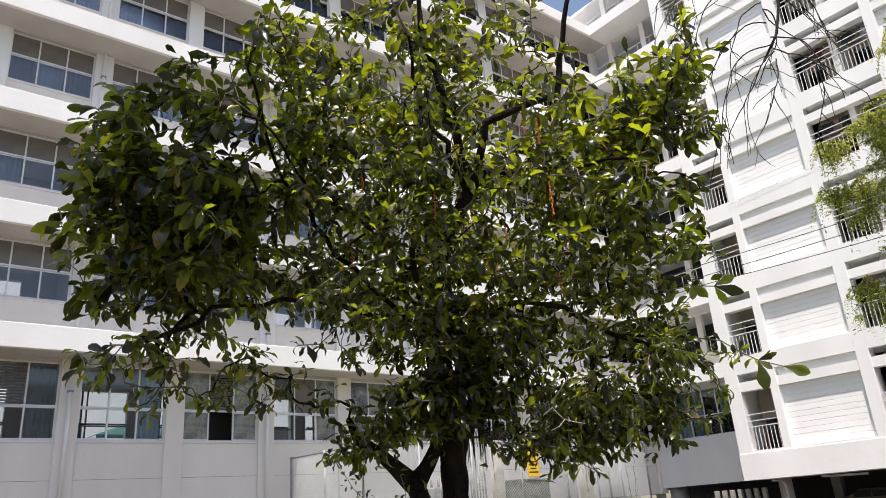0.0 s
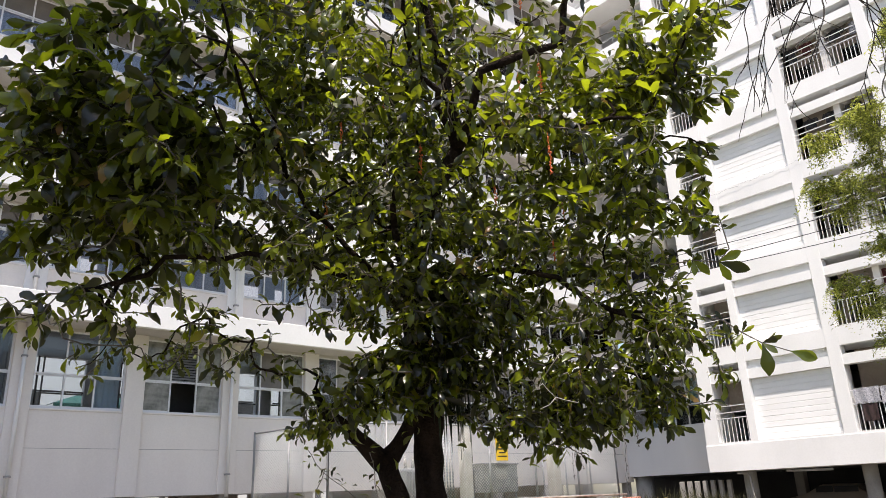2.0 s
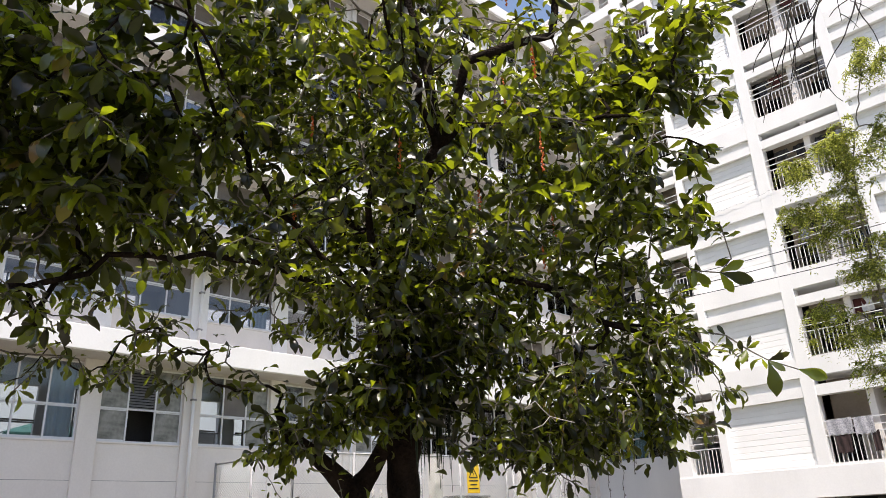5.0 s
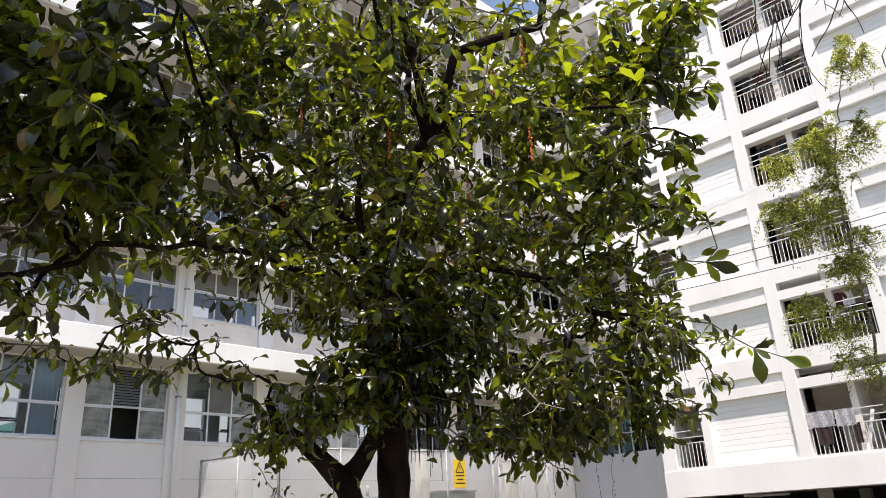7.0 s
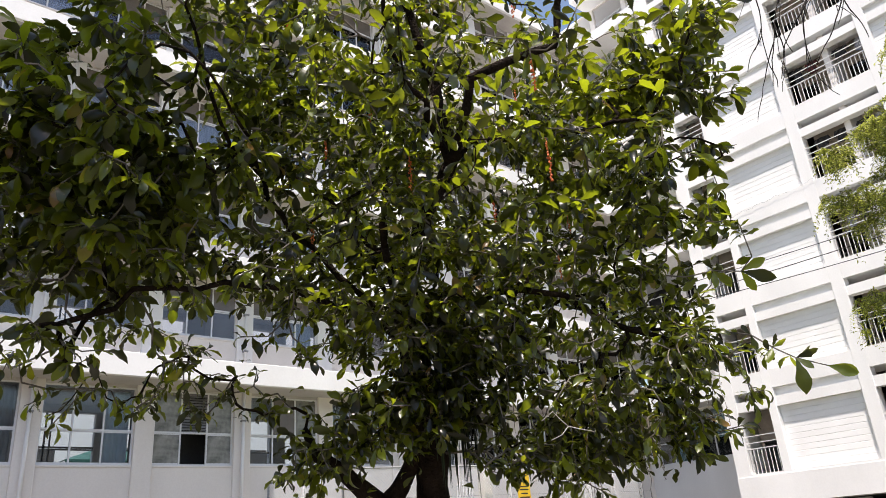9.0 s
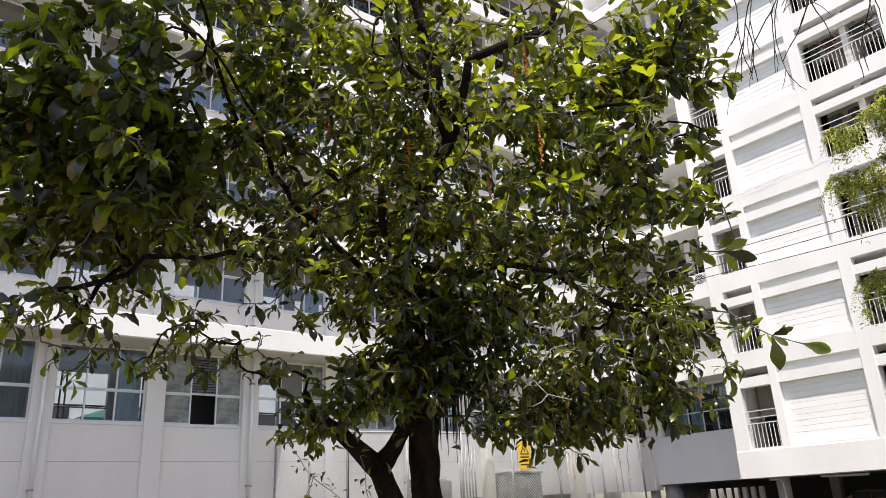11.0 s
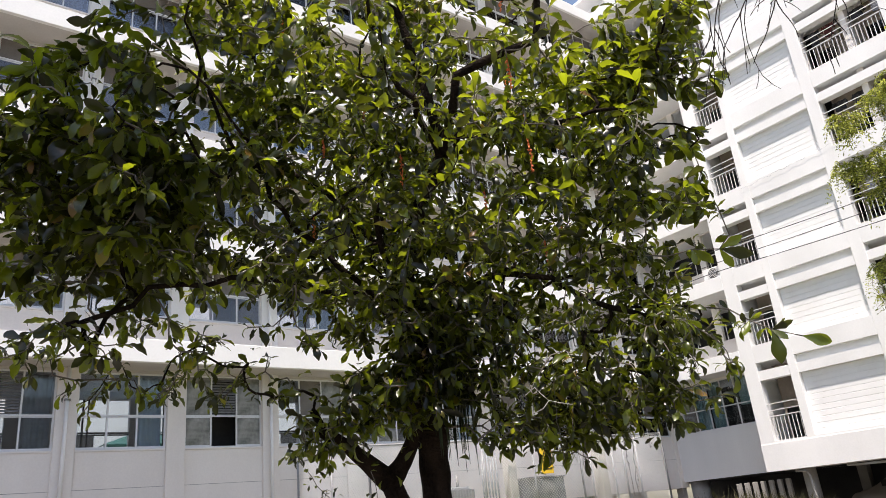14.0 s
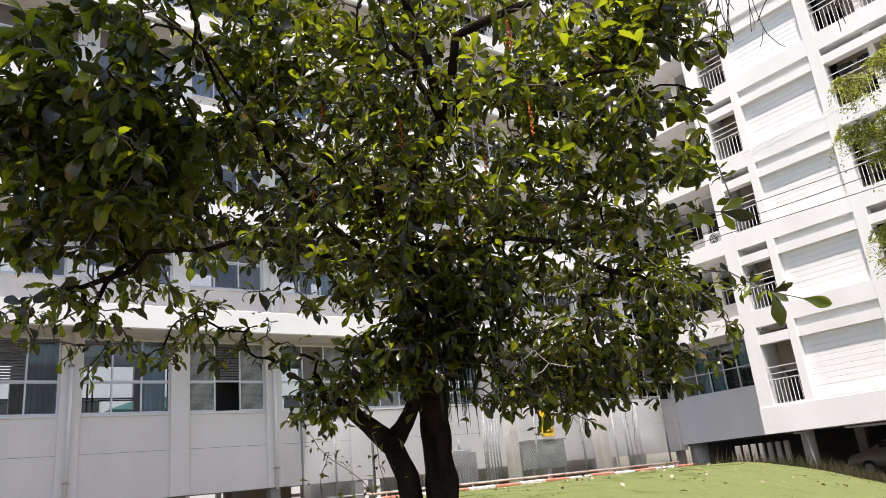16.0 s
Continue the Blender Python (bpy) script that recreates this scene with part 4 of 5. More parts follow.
for x in (-1.1, 0.6, 2.3):
    part("post", boxes((x - 0.1, x + 0.1, -13.6, -13.4, 0, 6.6)), STEEL, far)

# plain unseen walls added to close the yard, cut low sky and warm reflections
part_wall = boxes((-70, 60, -42.5, -42, -1, 17))
w = part("unseen_wall_south", part_wall, DOORP)
tagged(w, "plain unseen wall added across the yard to block low sky", "wall", kind="structure")
w = part("unseen_wall_west", boxes((-60.5, -60, -42, 50, -1, 14)), DOORP)
tagged(w, "plain unseen wall added beside the yard to block low sky", "wall", kind="structure")

# ---- leaves ----
def leaf_shape(length, width, bend, fold, twist, seed):
    """Vertices and faces of one obovate leaf along +x, folded at the midrib, bent down, twisted and wavy."""
    r = random.Random(seed)
    n = 8
    verts, faces = [], []
    ang, x, z = r.uniform(0.0, 0.35), 0.0, 0.0
    for i in range(n + 1):
        t = i / n
        w = width * 0.5 * max(0.06, math.sin(math.pi * min(1.0, t ** 1.5)) ** 0.72) * r.uniform(0.9, 1.08)
        if i == n:
            w = 0.002
        wave = r.uniform(0.4, 1) * (1 if i % 2 else -1) * 0.15 * w
        tw = twist * t + r.gauss(0, 0.08)
        for side in (1, 0, -1):
            dy, dz = side * w, abs(side) * fold * w + side * side * wave
            verts.append((x, dy * math.cos(tw) - dz * math.sin(tw), z + dy * math.sin(tw) + dz * math.cos(tw)))
        ang -= bend / n * (0.4 + 1.2 * t)
        x += length / n * math.cos(ang)
        z += length / n * math.sin(ang)
    for i in range(n):
        a = 3 * i
        faces += [(a, a + 1, a + 4, a + 3), (a + 1, a + 2, a + 5, a + 4)]
    return np.array(verts), np.array(faces)


SHAPES = [leaf_shape(*row, i) for i, row in enumerate((
    (0.185, 0.070, 0.5, 0.25, 0.2), (0.205, 0.068, 1.0, 0.40, -0.4), (0.165, 0.066, 1.5, 0.3, 0.5), (0.19, 0.060, 0.6, 0.7, -0.2), (0.16, 0.064, 0.2, 0.15, 0.3),
    (0.21, 0.078, 1.7, 0.45, -0.3), (0.175, 0.054, 0.9, 0.9, 0.8), (0.195, 0.074, -0.2, 0.35, 0.4), (0.15, 0.058, 2.2, 0.5, -0.7), (0.18, 0.062, 0.8, 0.2, -1.0)))]


def frames_from(d, roll):
    d = d.normalized()
    side = d.cross(Vector((0, 0, 1)))
    side = side.normalized() if side.length > 1e-3 else Vector((1, 0, 0))
    up = side.cross(d)
    m = Matrix((d, -side, up)).transposed()
    return m @ Matrix.Rotation(roll, 3, "X")


def rosette(rnd, at, axis, count, size, hang=0.2):
    """Leaves whorled round the end of a twig: rows of shape, place, turn, size."""
    out = []
    axis = axis.normalized()
    u = axis.orthogonal().normalized()
    v = axis.cross(u)
    a0 = rnd.uniform(0, 6.28)
    for k in range(count):
        a = a0 + 2.4 * k
        open_ = rnd.uniform(0.6, 1.75) if k > 1 else rnd.uniform(0.2, 0.7)
        d = axis * math.cos(open_) + (u * math.cos(a) + v * math.sin(a)) * math.sin(open_)
        d.z -= rnd.uniform(hang - 0.35, hang + 0.35)
        p = at - axis * (0.014 * k)
        out.append((rnd.randrange(len(SHAPES)), p, frames_from(d, rnd.gauss(0, 0.7)), size * min(1.3, max(0.35, rnd.gauss(0.86, 0.24)))))
    return out


def joined(rows, shapes):
    vs, fs, base = [], [], 0
    for k, p, m, s in rows:
        v, f = shapes[k]
        vs.append(v @ (np.array(m).T * s) + np.array(p))
        fs.append(f + base)
        base += len(v)
    return np.concatenate(vs).tolist(), np.concatenate(fs).tolist()


# ---- the tree ----
class Skeleton:
    def __init__(self):
        self.at, self.up, self.least = [], [], {}

    def node(self, p, parent):
        self.at.append(Vector(p))
        self.up.append(parent)
        return len(self.at) - 1

    def limb(self, points, parent=None, wobble=0.02, rnd=random, r0=0.0, r1=0.0):
        """Adds a run of nodes; returns their indexes."""
        made = []
        pts = [Vector(p) for p in points]
        if parent is not None:
            pts = [self.at[parent]] + pts
        else:
            made.append(self.node(pts[0], -1))
        last = parent if parent is not None else made[0]
        for a, b in zip(pts[:-1], pts[1:]):
            n = max(1, int((b - a).length / 0.16))
            for k in range(1, n + 1):
                p = a.lerp(b, k / n)
                if k < n:
                    p += Vector((rnd.gauss(0, wobble), rnd.gauss(0, wobble), rnd.gauss(0, wobble)))
                last = self.node(p, last)
                made.append(last)
        for k, i in enumerate(made):
            self.least[i] = r0 + (r1 - r0) * k / max(1, len(made) - 1)
        return made

    def near(self, p):
        q = min(range(len(self.at)), key=lambda i: (self.at[i] - p).length_squared)
        return q

    def radii(self, tip, power):
        n = len(self.at)
        load = [0.0] * n
        child = [0] * n
        for i in range(n):
            if self.up[i] >= 0:
                child[self.up[i]] += 1
        for i in reversed(range(n)):
            if child[i] == 0:
                load[i] = 1.0
            if self.up[i] >= 0:
                load[self.up[i]] += load[i]
        return [max(tip * max(1.0, w) ** power, self.least.get(i, 0.0)) for i, w in enumerate(load)]

    def runs(self):
        """Chains of nodes, from a fork to the next end."""
        n = len(self.at)
        child = [[] for _ in range(n)]
        for i in range(n):
            if self.up[i] >= 0:
                child[self.up[i]].append(i)
        size = [1] * n
        for i in reversed(range(n)):
            if self.up[i] >= 0:
                size[self.up[i]] += size[i]
        out, todo = [], [i for i in range(n) if self.up[i] < 0]
        todo = [(None, i) for i in todo]
        while todo:
            before, i = todo.pop()
            chain = ([before] if before is not None else []) + [i]
            while child[i]:
                order = sorted(child[i], key=lambda c: -size[c])
                todo += [(i, c) for c in order[1:]]
                i = order[0]
                chain.append(i)
            out.append(chain)
        return out


def grow(sk, rnd, targets, reach=9.0):
    """Leads a twig from the nearest wood to each target; returns the ends with their directions."""
    ends = []
    pos = np.array([tuple(p) for p in sk.at])
    todo = [(Vector(p[:3]), p[3] if len(p) > 3 else 1.0) for p in targets]
    d0 = [float(np.min(np.sum((pos - np.array(t)) ** 2, 1))) for t, _ in todo]
    for _, (t, size) in sorted(zip(d0, todo), key=lambda r: r[0]):
        dist = np.sum((pos - np.array(t)) ** 2, 1)
        i = int(np.argmin(dist))
        a = sk.at[i]
        gap = (t - a).length
        if gap < 0.05:
            continue
        back = (a - sk.at[sk.up[i]]).normalized() if sk.up[i] >= 0 else Vector((0, 0, 1))
        mid = a + back * gap * 0.35 + (t - a) * 0.25 + Vector((0, 0, -0.05 * gap))
        n = max(2, int(gap / 0.13))
        last = i
        fresh = []
        for k in range(1, n + 1):
            s = k / n
            p = a * (1 - s) ** 2 + mid * 2 * s * (1 - s) + t * s * s
            if k < n:
                p += Vector((rnd.gauss(0, 0.012), rnd.gauss(0, 0.012), rnd.gauss(0, 0.012)))
            last = sk.node(p, last)
            fresh.append(tuple(p))
        pos = np.concatenate([pos, np.array(fresh)])
        ends.append((sk.at[last].copy(), (sk.at[last] - sk.at[sk.up[last]]).normalized(), size))
    return ends


def inside(rnd, c, r, shell=0.0):
    while True:
        v = Vector((rnd.uniform(-1, 1), rnd.uniform(-1, 1), rnd.uniform(-1, 1)))
        if shell < v.length <= 1:
            v *= rnd.random() ** 0.22 * 1.08
            return Vector(c) + TREE_R * (v.x * r[0]) + TREE_F * (v.y * r[1]) + Vector((0, 0, v.z * r[2]))


TREE_R, TREE_F = Vector((0.77, -0.64, 0)), Vector((0.64, 0.77, 0))
rnd = random.Random(11)
sk = Skeleton()
GZ = lawn_height(-5.4, 0.8) - 0.1
trunk = sk.limb([(-5.40, 0.74, GZ), (-5.43, 0.68, 1.2), (-5.45, 0.66, 1.8), (-5.50, 0.62, 2.35), (-5.68, 0.50, 2.9)], None, 0.014, rnd, 0.155, 0.10)
trunk += sk.limb([(-5.78, 0.40, 3.3), (-5.70, 0.30, 3.8), (-5.58, 0.16, 4.2), (-5.56, 0.0, 4.5), (-5.68, -0.02, 4.8), (-5.78, 0.0, 5.2), (-6.05, -0.05, 5.9), (-6.1, -0.1, 6.7)], trunk[-1], 0.02, rnd, 0.075, 0.012)


def at_z(z, chain=trunk):
    return min(chain, key=lambda i: abs(sk.at[i].z - z))


stem = sk.limb([(-5.60, 0.86, GZ), (-5.62, 0.80, 1.2), (-5.66, 0.79, 1.6), (-5.76, 0.83, 1.85)], None, 0.008, rnd, 0.125, 0.085)
sk.limb([(-5.94, 0.87, 2.02), (-6.08, 0.9, 2.14), (-6.25, 0.95, 2.24), (-6.36, 0.9, 2.4)], stem[-1], 0.012, rnd, 0.062, 0.028)
sk.limb([(-5.68, 0.74, 2.0), (-5.60, 0.66, 2.2), (-5.62, 0.52, 2.6), (-5.95, 0.3, 3.1), (-6.2, 0.1, 3.7)], stem[-1], 0.01, rnd, 0.064, 0.022)
upper = sk.limb([(-5.64, -0.2, 4.48), (-5.7, -0.37, 4.64), (-5.74, -0.47, 4.77), (-5.57, -0.68, 4.85), (-5.28, -0.92, 4.97), (-5.24, -0.97, 5.32), (-5.25, -1.15, 5.8), (-5.25, -1.4, 6.3)], at_z(4.3), 0.01, rnd, 0.036, 0.016)
sk.limb([(-5.4, -0.06, 4.56), (-5.1, -0.42, 4.5), (-4.89, -0.83, 4.42), (-4.63, -1.31, 4.42)], at_z(4.4), 0.025, rnd, 0.03, 0.003)
sk.limb([(-5.29, -0.05, 3.3), (-4.99, -0.44, 3.2), (-4.68, -0.69, 2.92), (-4.5, -1.03, 2.72)], at_z(3.1), 0.012, rnd, 0.036, 0.003)
sk.limb([(-6.1, 0.56, 3.27), (-6.61, 0.59, 3.3), (-7.08, 0.69, 3.32), (-7.4, 0.72, 3.24), (-8.1, 0.8, 2.9)], at_z(3.0), 0.035, rnd, 0.024, 0.003)
sk.limb([(-6.1, 0.62, 3.4), (-6.55, 0.75, 3.8), (-6.75, 0.82, 4.25), (-7.05, 0.75, 4.4), (-7.3, 0.6, 4.75), (-7.6, 0.3, 5.1)], at_z(3.0), 0.02, rnd, 0.026, 0.004)
sk.limb([(-7.2, 0.2, 4.2), (-7.6, -0.2, 4.25), (-8.0, -0.4, 4.3)], sk.near(Vector((-6.75, 0.82, 4.25))), 0.03, rnd, 0.014, 0.003)
sk.limb([(-6.03, 0.5, 3.5), (-5.91, 0.45, 3.8), (-5.9, 0.42, 4.35), (-5.82, 0.35, 4.66), (-5.85, 0.3, 5.1)], at_z(3.2), 0.012, rnd, 0.02, 0.004)
sk.limb([(-6.19, 0.6, 4.1), (-6.38, 0.75, 3.95), (-6.6, 0.8, 3.9)], sk.near(Vector((-5.9, 0.42, 4.3))), 0.012, rnd, 0.014, 0.004)
sk.limb([(-5.5, 0.7, 4.4), (-5.2, 1.3, 4.9), (-5.0, 1.8, 5.4)], at_z(3.9), 0.015, rnd, 0.036, 0.003)
sk.limb([(-6.2, 0.8, 4.2), (-6.7, 1.3, 4.8), (-7.0, 1.6, 5.4)], at_z(3.5), 0.03, rnd, 0.028, 0.003)
sk.limb([(-6.3, -0.3, 4.8), (-6.8, -0.7, 5.3), (-7.2, -0.9, 5.7)], at_z(4.4), 0.03, rnd, 0.028, 0.003)
sk.limb([(-5.0, 0.5, 3.2), (-4.5, 0.4, 3.4), (-4.0, 0.0, 3.5)], at_z(2.9), 0.015, rnd, 0.036, 0.003)
# unseen limb added to carry the overhead shading foliage
sk.limb([(-6.6, 0.2, 7.05), (-7.5, 0.4, 7.1), (-8.4, 0.3, 6.95)], at_z(6.4), 0.02, rnd, 0.02, 0.006)
spray = sk.limb([(-4.3, -0.95, 2.9), (-3.97, -1.22, 2.82), (-3.76, -1.40, 2.63), (-3.60, -1.53, 2.56)], sk.near(Vector((-4.63, -0.75, 2.9))), 0.006, rnd, 0.006, 0.003)
sprig = sk.limb([(-4.35, -0.8, 3.35), (-3.94, -1.25, 3.30)], sk.near(Vector((-4.3, 0.2, 3.4))), 0.012, rnd, 0.008, 0.004)

C0 = Vector((-5.6, 0.6, 0))
# lobes of the crown: middle, half sizes, number of shoots, hollowness, leaf size
LOBES = [
    ((0.0, -0.35, 4.5), (1.95, 1.75, 2.0), 1450, 0.1, 0.76),
    ((-1.9, -1.3, 3.98), (0.95, 0.95, 1.2), 600, 0.0, 0.98),
    ((-1.8, -0.4, 3.6), (0.9, 0.9, 0.85), 120, 0.0, 0.84),
    ((-1.15, -0.9, 5.0), (0.9, 1.1, 0.9), 165, 0.0, 0.88),
    ((1.65, -0.1, 4.1), (1.0, 1.1, 1.25), 310, 0.0, 0.9),
    ((1.25, 0.0, 5.2), (1.2, 1.1, 0.9), 100, 0.0, 0.98),
    ((2.2, -0.3, 4.75), (0.45, 0.6, 0.9), 65, 0.0, 1.05),
    ((2.38, -0.5, 5.35), (0.5, 0.7, 0.75), 95, 0.0, 1.02),
    ((0.1, -0.3, 6.1), (1.7, 1.3, 0.8), 110, 0.0, 0.9),
    # unseen overhead foliage, added only to cast shade on the outer left lobe
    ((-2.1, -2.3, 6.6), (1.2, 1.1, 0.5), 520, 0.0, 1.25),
    ((1.35, -0.25, 2.65), (1.2, 0.9, 0.78), 470, 0.0, 0.66),
    ((1.0, -0.35, 2.15), (0.75, 0.5, 0.28), 120, 0.0, 0.68),
    ((-1.65, -0.5, 2.76), (1.35, 0.8, 0.32), 100, 0.0, 0.62),
    ((-2.2, -1.5, 2.78), (0.5, 0.5, 0.22), 24, 0.0, 0.95),
    ((-0.45, -0.4, 2.44), (0.6, 0.45, 0.44), 125, 0.0, 0.78),
    ((0.1, -0.45, 3.2), (1.1, 0.8, 0.6), 340, 0.0, 0.68),
    ((0.42, -0.35, 2.72), (0.45, 0.45, 0.55), 110, 0.0, 0.68),
    ((0.12, -0.45, 2.4), (0.35, 0.22, 0.4), 60, 0.0, 0.72),
    ((1.8, -0.36, 2.32), (0.2, 0.3, 0.5), 55, 0.0, 0.72),
    ((2.62, -0.56, 5.34), (0.18, 0.25, 0.24), 16, 0.0, 1.15),
    ((-0.82, -0.2, 2.16), (0.26, 0.3, 0.2), 26, 0.0, 0.72),
]
BARE = [[sk.at[i] for i in limb] for limb in (upper, [at_z(z) for z in (4.2, 4.4, 4.6)])]


def before_bare_limb(p):
    """True for a place on the sunny front of the bare upper limb, where no shoots grow."""
    for run in BARE:
        for q in run:
            d = p - q
            if d.dot(TREE_F) < 0.1 and math.hypot(d.dot(TREE_R), d.z + 0.42 * d.dot(TREE_F)) < 0.2:
                return True
    return False


targets = []
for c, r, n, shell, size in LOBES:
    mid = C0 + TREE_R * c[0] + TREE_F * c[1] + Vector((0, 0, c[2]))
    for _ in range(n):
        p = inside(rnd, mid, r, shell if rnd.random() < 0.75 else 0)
        if before_bare_limb(p) and rnd.random() < 0.95:
            continue
        if noise.noise(p * 2.4) > -0.30 + (0.18 + 0.07 * (p.x > -5.6)) * smooth01((p.z - 3.4) / 1.4):
            side = (p - C0).dot(TREE_R)
            if 0.95 < side < 1.75 and 2.5 < p.z < 3.6 and rnd.random() < 0.5:
                continue                # thin part of the crown beside the trunk
            if side < -0.2 and 2.9 < p.z < 3.5 and rnd.random() < 0.45:
                continue                # open underside of the crown
            if side < -0.55 and p.z < 3.0 and rnd.random() < 0.35:
                continue                # few shoots along the low outer limbs
            if side > -1.2 and p.z > 4.8 and rnd.random() < 0.15:
                continue                # airy top
            deep = p.dot(TREE_F) + 3.78
            if side < -2.15 - 0.55 * deep and 3.15 < p.z < 3.5 + 0.5 * deep and rnd.random() < 0.9:
                continue                # cut-in under the outer lobe
            if abs(side + 1.53 + 0.31 * deep) < 0.24 and 4.9 < p.z - 0.77 * deep < 5.5 and rnd.random() < 0.75:
                continue                # gap between the outer lobe and the main crown
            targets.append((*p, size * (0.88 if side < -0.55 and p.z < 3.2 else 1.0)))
targets.append((-5.70, -0.82, 2.30, 0.5))
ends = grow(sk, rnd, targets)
rad = sk.radii(0.0043, 0.325)

tree = thing("broadleaf_tree", "broad evergreen tree with large glossy leaves and red hanging flower strings", "tree", kind="")
chains = sk.runs()
thick, thin = [], []
for ch in chains:
    rr = [rad[i] for i in ch]
    if len(ch) > 1 and ch[0] == sk.up[ch[1]] and rr[0] > rr[1] * 1.5:
        rr[0] = rr[1] * 1.25
    if max(rr) > 0.05:
        rr = [r_ * rnd.uniform(0.92, 1.08) for r_ in rr]
    run = ([sk.at[i] for i in ch], rr)
    (thick if max(rr) > 0.013 else thin).append(run)
for pts, rr in thick:
    lead = pts[0].z < 1.0
    if max(rr) > 0.03:
        bark_tube("trunk" if lead else "limb", pts, rr, BARK, tree, 20 if lead else 12)
    else:
        tubes("limb", [(pts, rr)], BARK, tree, "", 8)
tagged(tubes("fine_twig_mass", thin, TWIG, tree, "", 5), kind="stuff")

fork = [((-5.78, -0.79, 2.21), (-5.72, -0.83, 2.26), (-5.69, -0.855, 2.21), (-5.66, -0.88, 2.17)), ((-5.66, -0.88, 2.17), (-5.69, -0.85, 2.125), (-5.74, -0.81, 2.10)), ((-5.66, -0.88, 2.17), (-5.61, -0.92, 2.15), (-5.55, -0.97, 2.13))]
tubes("dead_twig", [([Vector(p) for p in run], 0.0026) for run in fork], BLEACHED, tree, "pale bleached forked dead twig", 6)

leaves = []
for p, d, size in ends:
    ax = (d + Vector((0, 0, 0.35)) + 0.25 * (p - Vector((-5.6, 0.4, 3.8))).normalized()).normalized()
    leaves += rosette(rnd, p, ax, rnd.randint(5, 9) if p.z > 3.1 else rnd.randint(4, 7), size, 0.75 if (p - C0).dot(TREE_R) < -1.1 else 0.55)
    for _ in range(rnd.randint(1, 3)):
        q = p - d * rnd.uniform(0.06, 0.3)
        leaves.append((rnd.randrange(len(SHAPES)), q, frames_from(Vector((rnd.gauss(0, 1), rnd.gauss(0, 1), rnd.uniform(-0.9, 0.2))), rnd.gauss(0, 0.4)), size * rnd.uniform(0.5, 1.0)))
# end leaves of the two outer sprays: place along the spray, direction, size
def facing(d, n):
    d = Vector(d).normalized()
    n = (Vector(n) - d * Vector(n).dot(d)).normalized()
    return Matrix((d, n.cross(d), n)).transposed()


for run, rows in ((spray, ((0.84, (0.1, 0.05, -1.0), 1.35), (0.76, (-0.5, 0.1, -0.75), 0.85), (0.84, (0.5, -0.55, 0.5), 0.85), (0.9, (0.75, -0.5, 0.35), 0.85), (1.0, (0.7, -0.55, -0.3), 1.1), (1.0, (0.6, -0.7, -0.55), 0.95), (0.94, (0.2, -0.6, -0.6), 0.8), (0.7, (0.6, -0.3, 0.4), 0.6), (0.66, (0.2, 0.0, -0.8), 0.6), (0.6, (-0.2, 0.3, 0.6), 0.55), (0.8, (0.1, -0.3, 0.7), 0.6))),
                  (sprig, ((1.0, (0.7, -0.6, -0.35), 1.2), (1.0, (0.3, -0.3, -0.9), 1.05), (1.0, (0.55, -0.6, 0.25), 0.95), (0.95, (-0.1, 0.0, -0.8), 0.8), (0.9, (0.6, -0.4, -0.6), 0.85)))):
    for at_, way, size in rows:
        n_ = Vector((-0.7, -0.6, -0.1)) + Vector((rnd.gauss(0, 0.45), rnd.gauss(0, 0.45), rnd.gauss(0, 0.4)))
        leaves.append((rnd.choice((0, 4, 7)), sk.at[run[int(at_ * (len(run) - 1))]], facing(way, n_), size * 1.05))
leaves.sort(key=lambda r: (r[1] - Vector((-8.5, -3, 3))).length)
SHAPE_MESHES = []
for v, f in SHAPES:
    me = bpy.data.meshes.new("leaf")
    me.from_pydata(v.tolist(), [], f.tolist())
    me.materials.append(LEAF)
    me.polygons.foreach_set("use_smooth", [True] * len(me.polygons))
    SHAPE_MESHES.append(me)
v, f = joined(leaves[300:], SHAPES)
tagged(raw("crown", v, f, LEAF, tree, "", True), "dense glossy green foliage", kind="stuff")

# red flower strings
STRINGS = [Vector(p) for p in ((-6.41, 0.70, 3.95), (-4.65, 0.25, 5.50), (-4.95, -0.45, 3.55), (-4.9, -0.3, 6.05), (-5.2, 0.2, 4.75), (-6.0, 0.35, 5.1), (-6.6, 0.5, 5.6), (-6.5, 0.6, 4.45))]
inner = [p for p, d, size in ends if (p - C0).dot(TREE_R) > -0.7]
for p in [inner[rnd.randrange(len(inner))] for _ in range(7)]:
    STRINGS.append(Vector((p.x, p.y, max(p.z, 4.1))))
for p in STRINGS:
    p = sk.at[sk.near(p)]
    L = rnd.uniform(0.18, 0.4)
    verts, faces = tube_data([p, p + Vector((0.01, 0, -L * 0.5)), p + Vector((0.0, 0.01, -L))], 0.002, 4)
    n = int(L / 0.014)
    for j in range(n):
        c = p + Vector((rnd.gauss(0, 0.006), rnd.gauss(0, 0.006), -L * (0.12 + 0.88 * j / n)))
        b = len(verts)
        s = rnd.uniform(0.007, 0.013)
        verts += [c + Vector(o) * s for o in ((1, 0, 0), (-1, 0, 0), (0, 1, 0), (0, -1, 0), (0, 0, 1), (0, 0, -1))]
        faces += [(b + i, b + m, b + o) for i in (0, 1) for m in (2, 3) for o in (4, 5)]
    raw("flower_string", verts, faces, RED, tree, "hanging string of small red flowers", False)

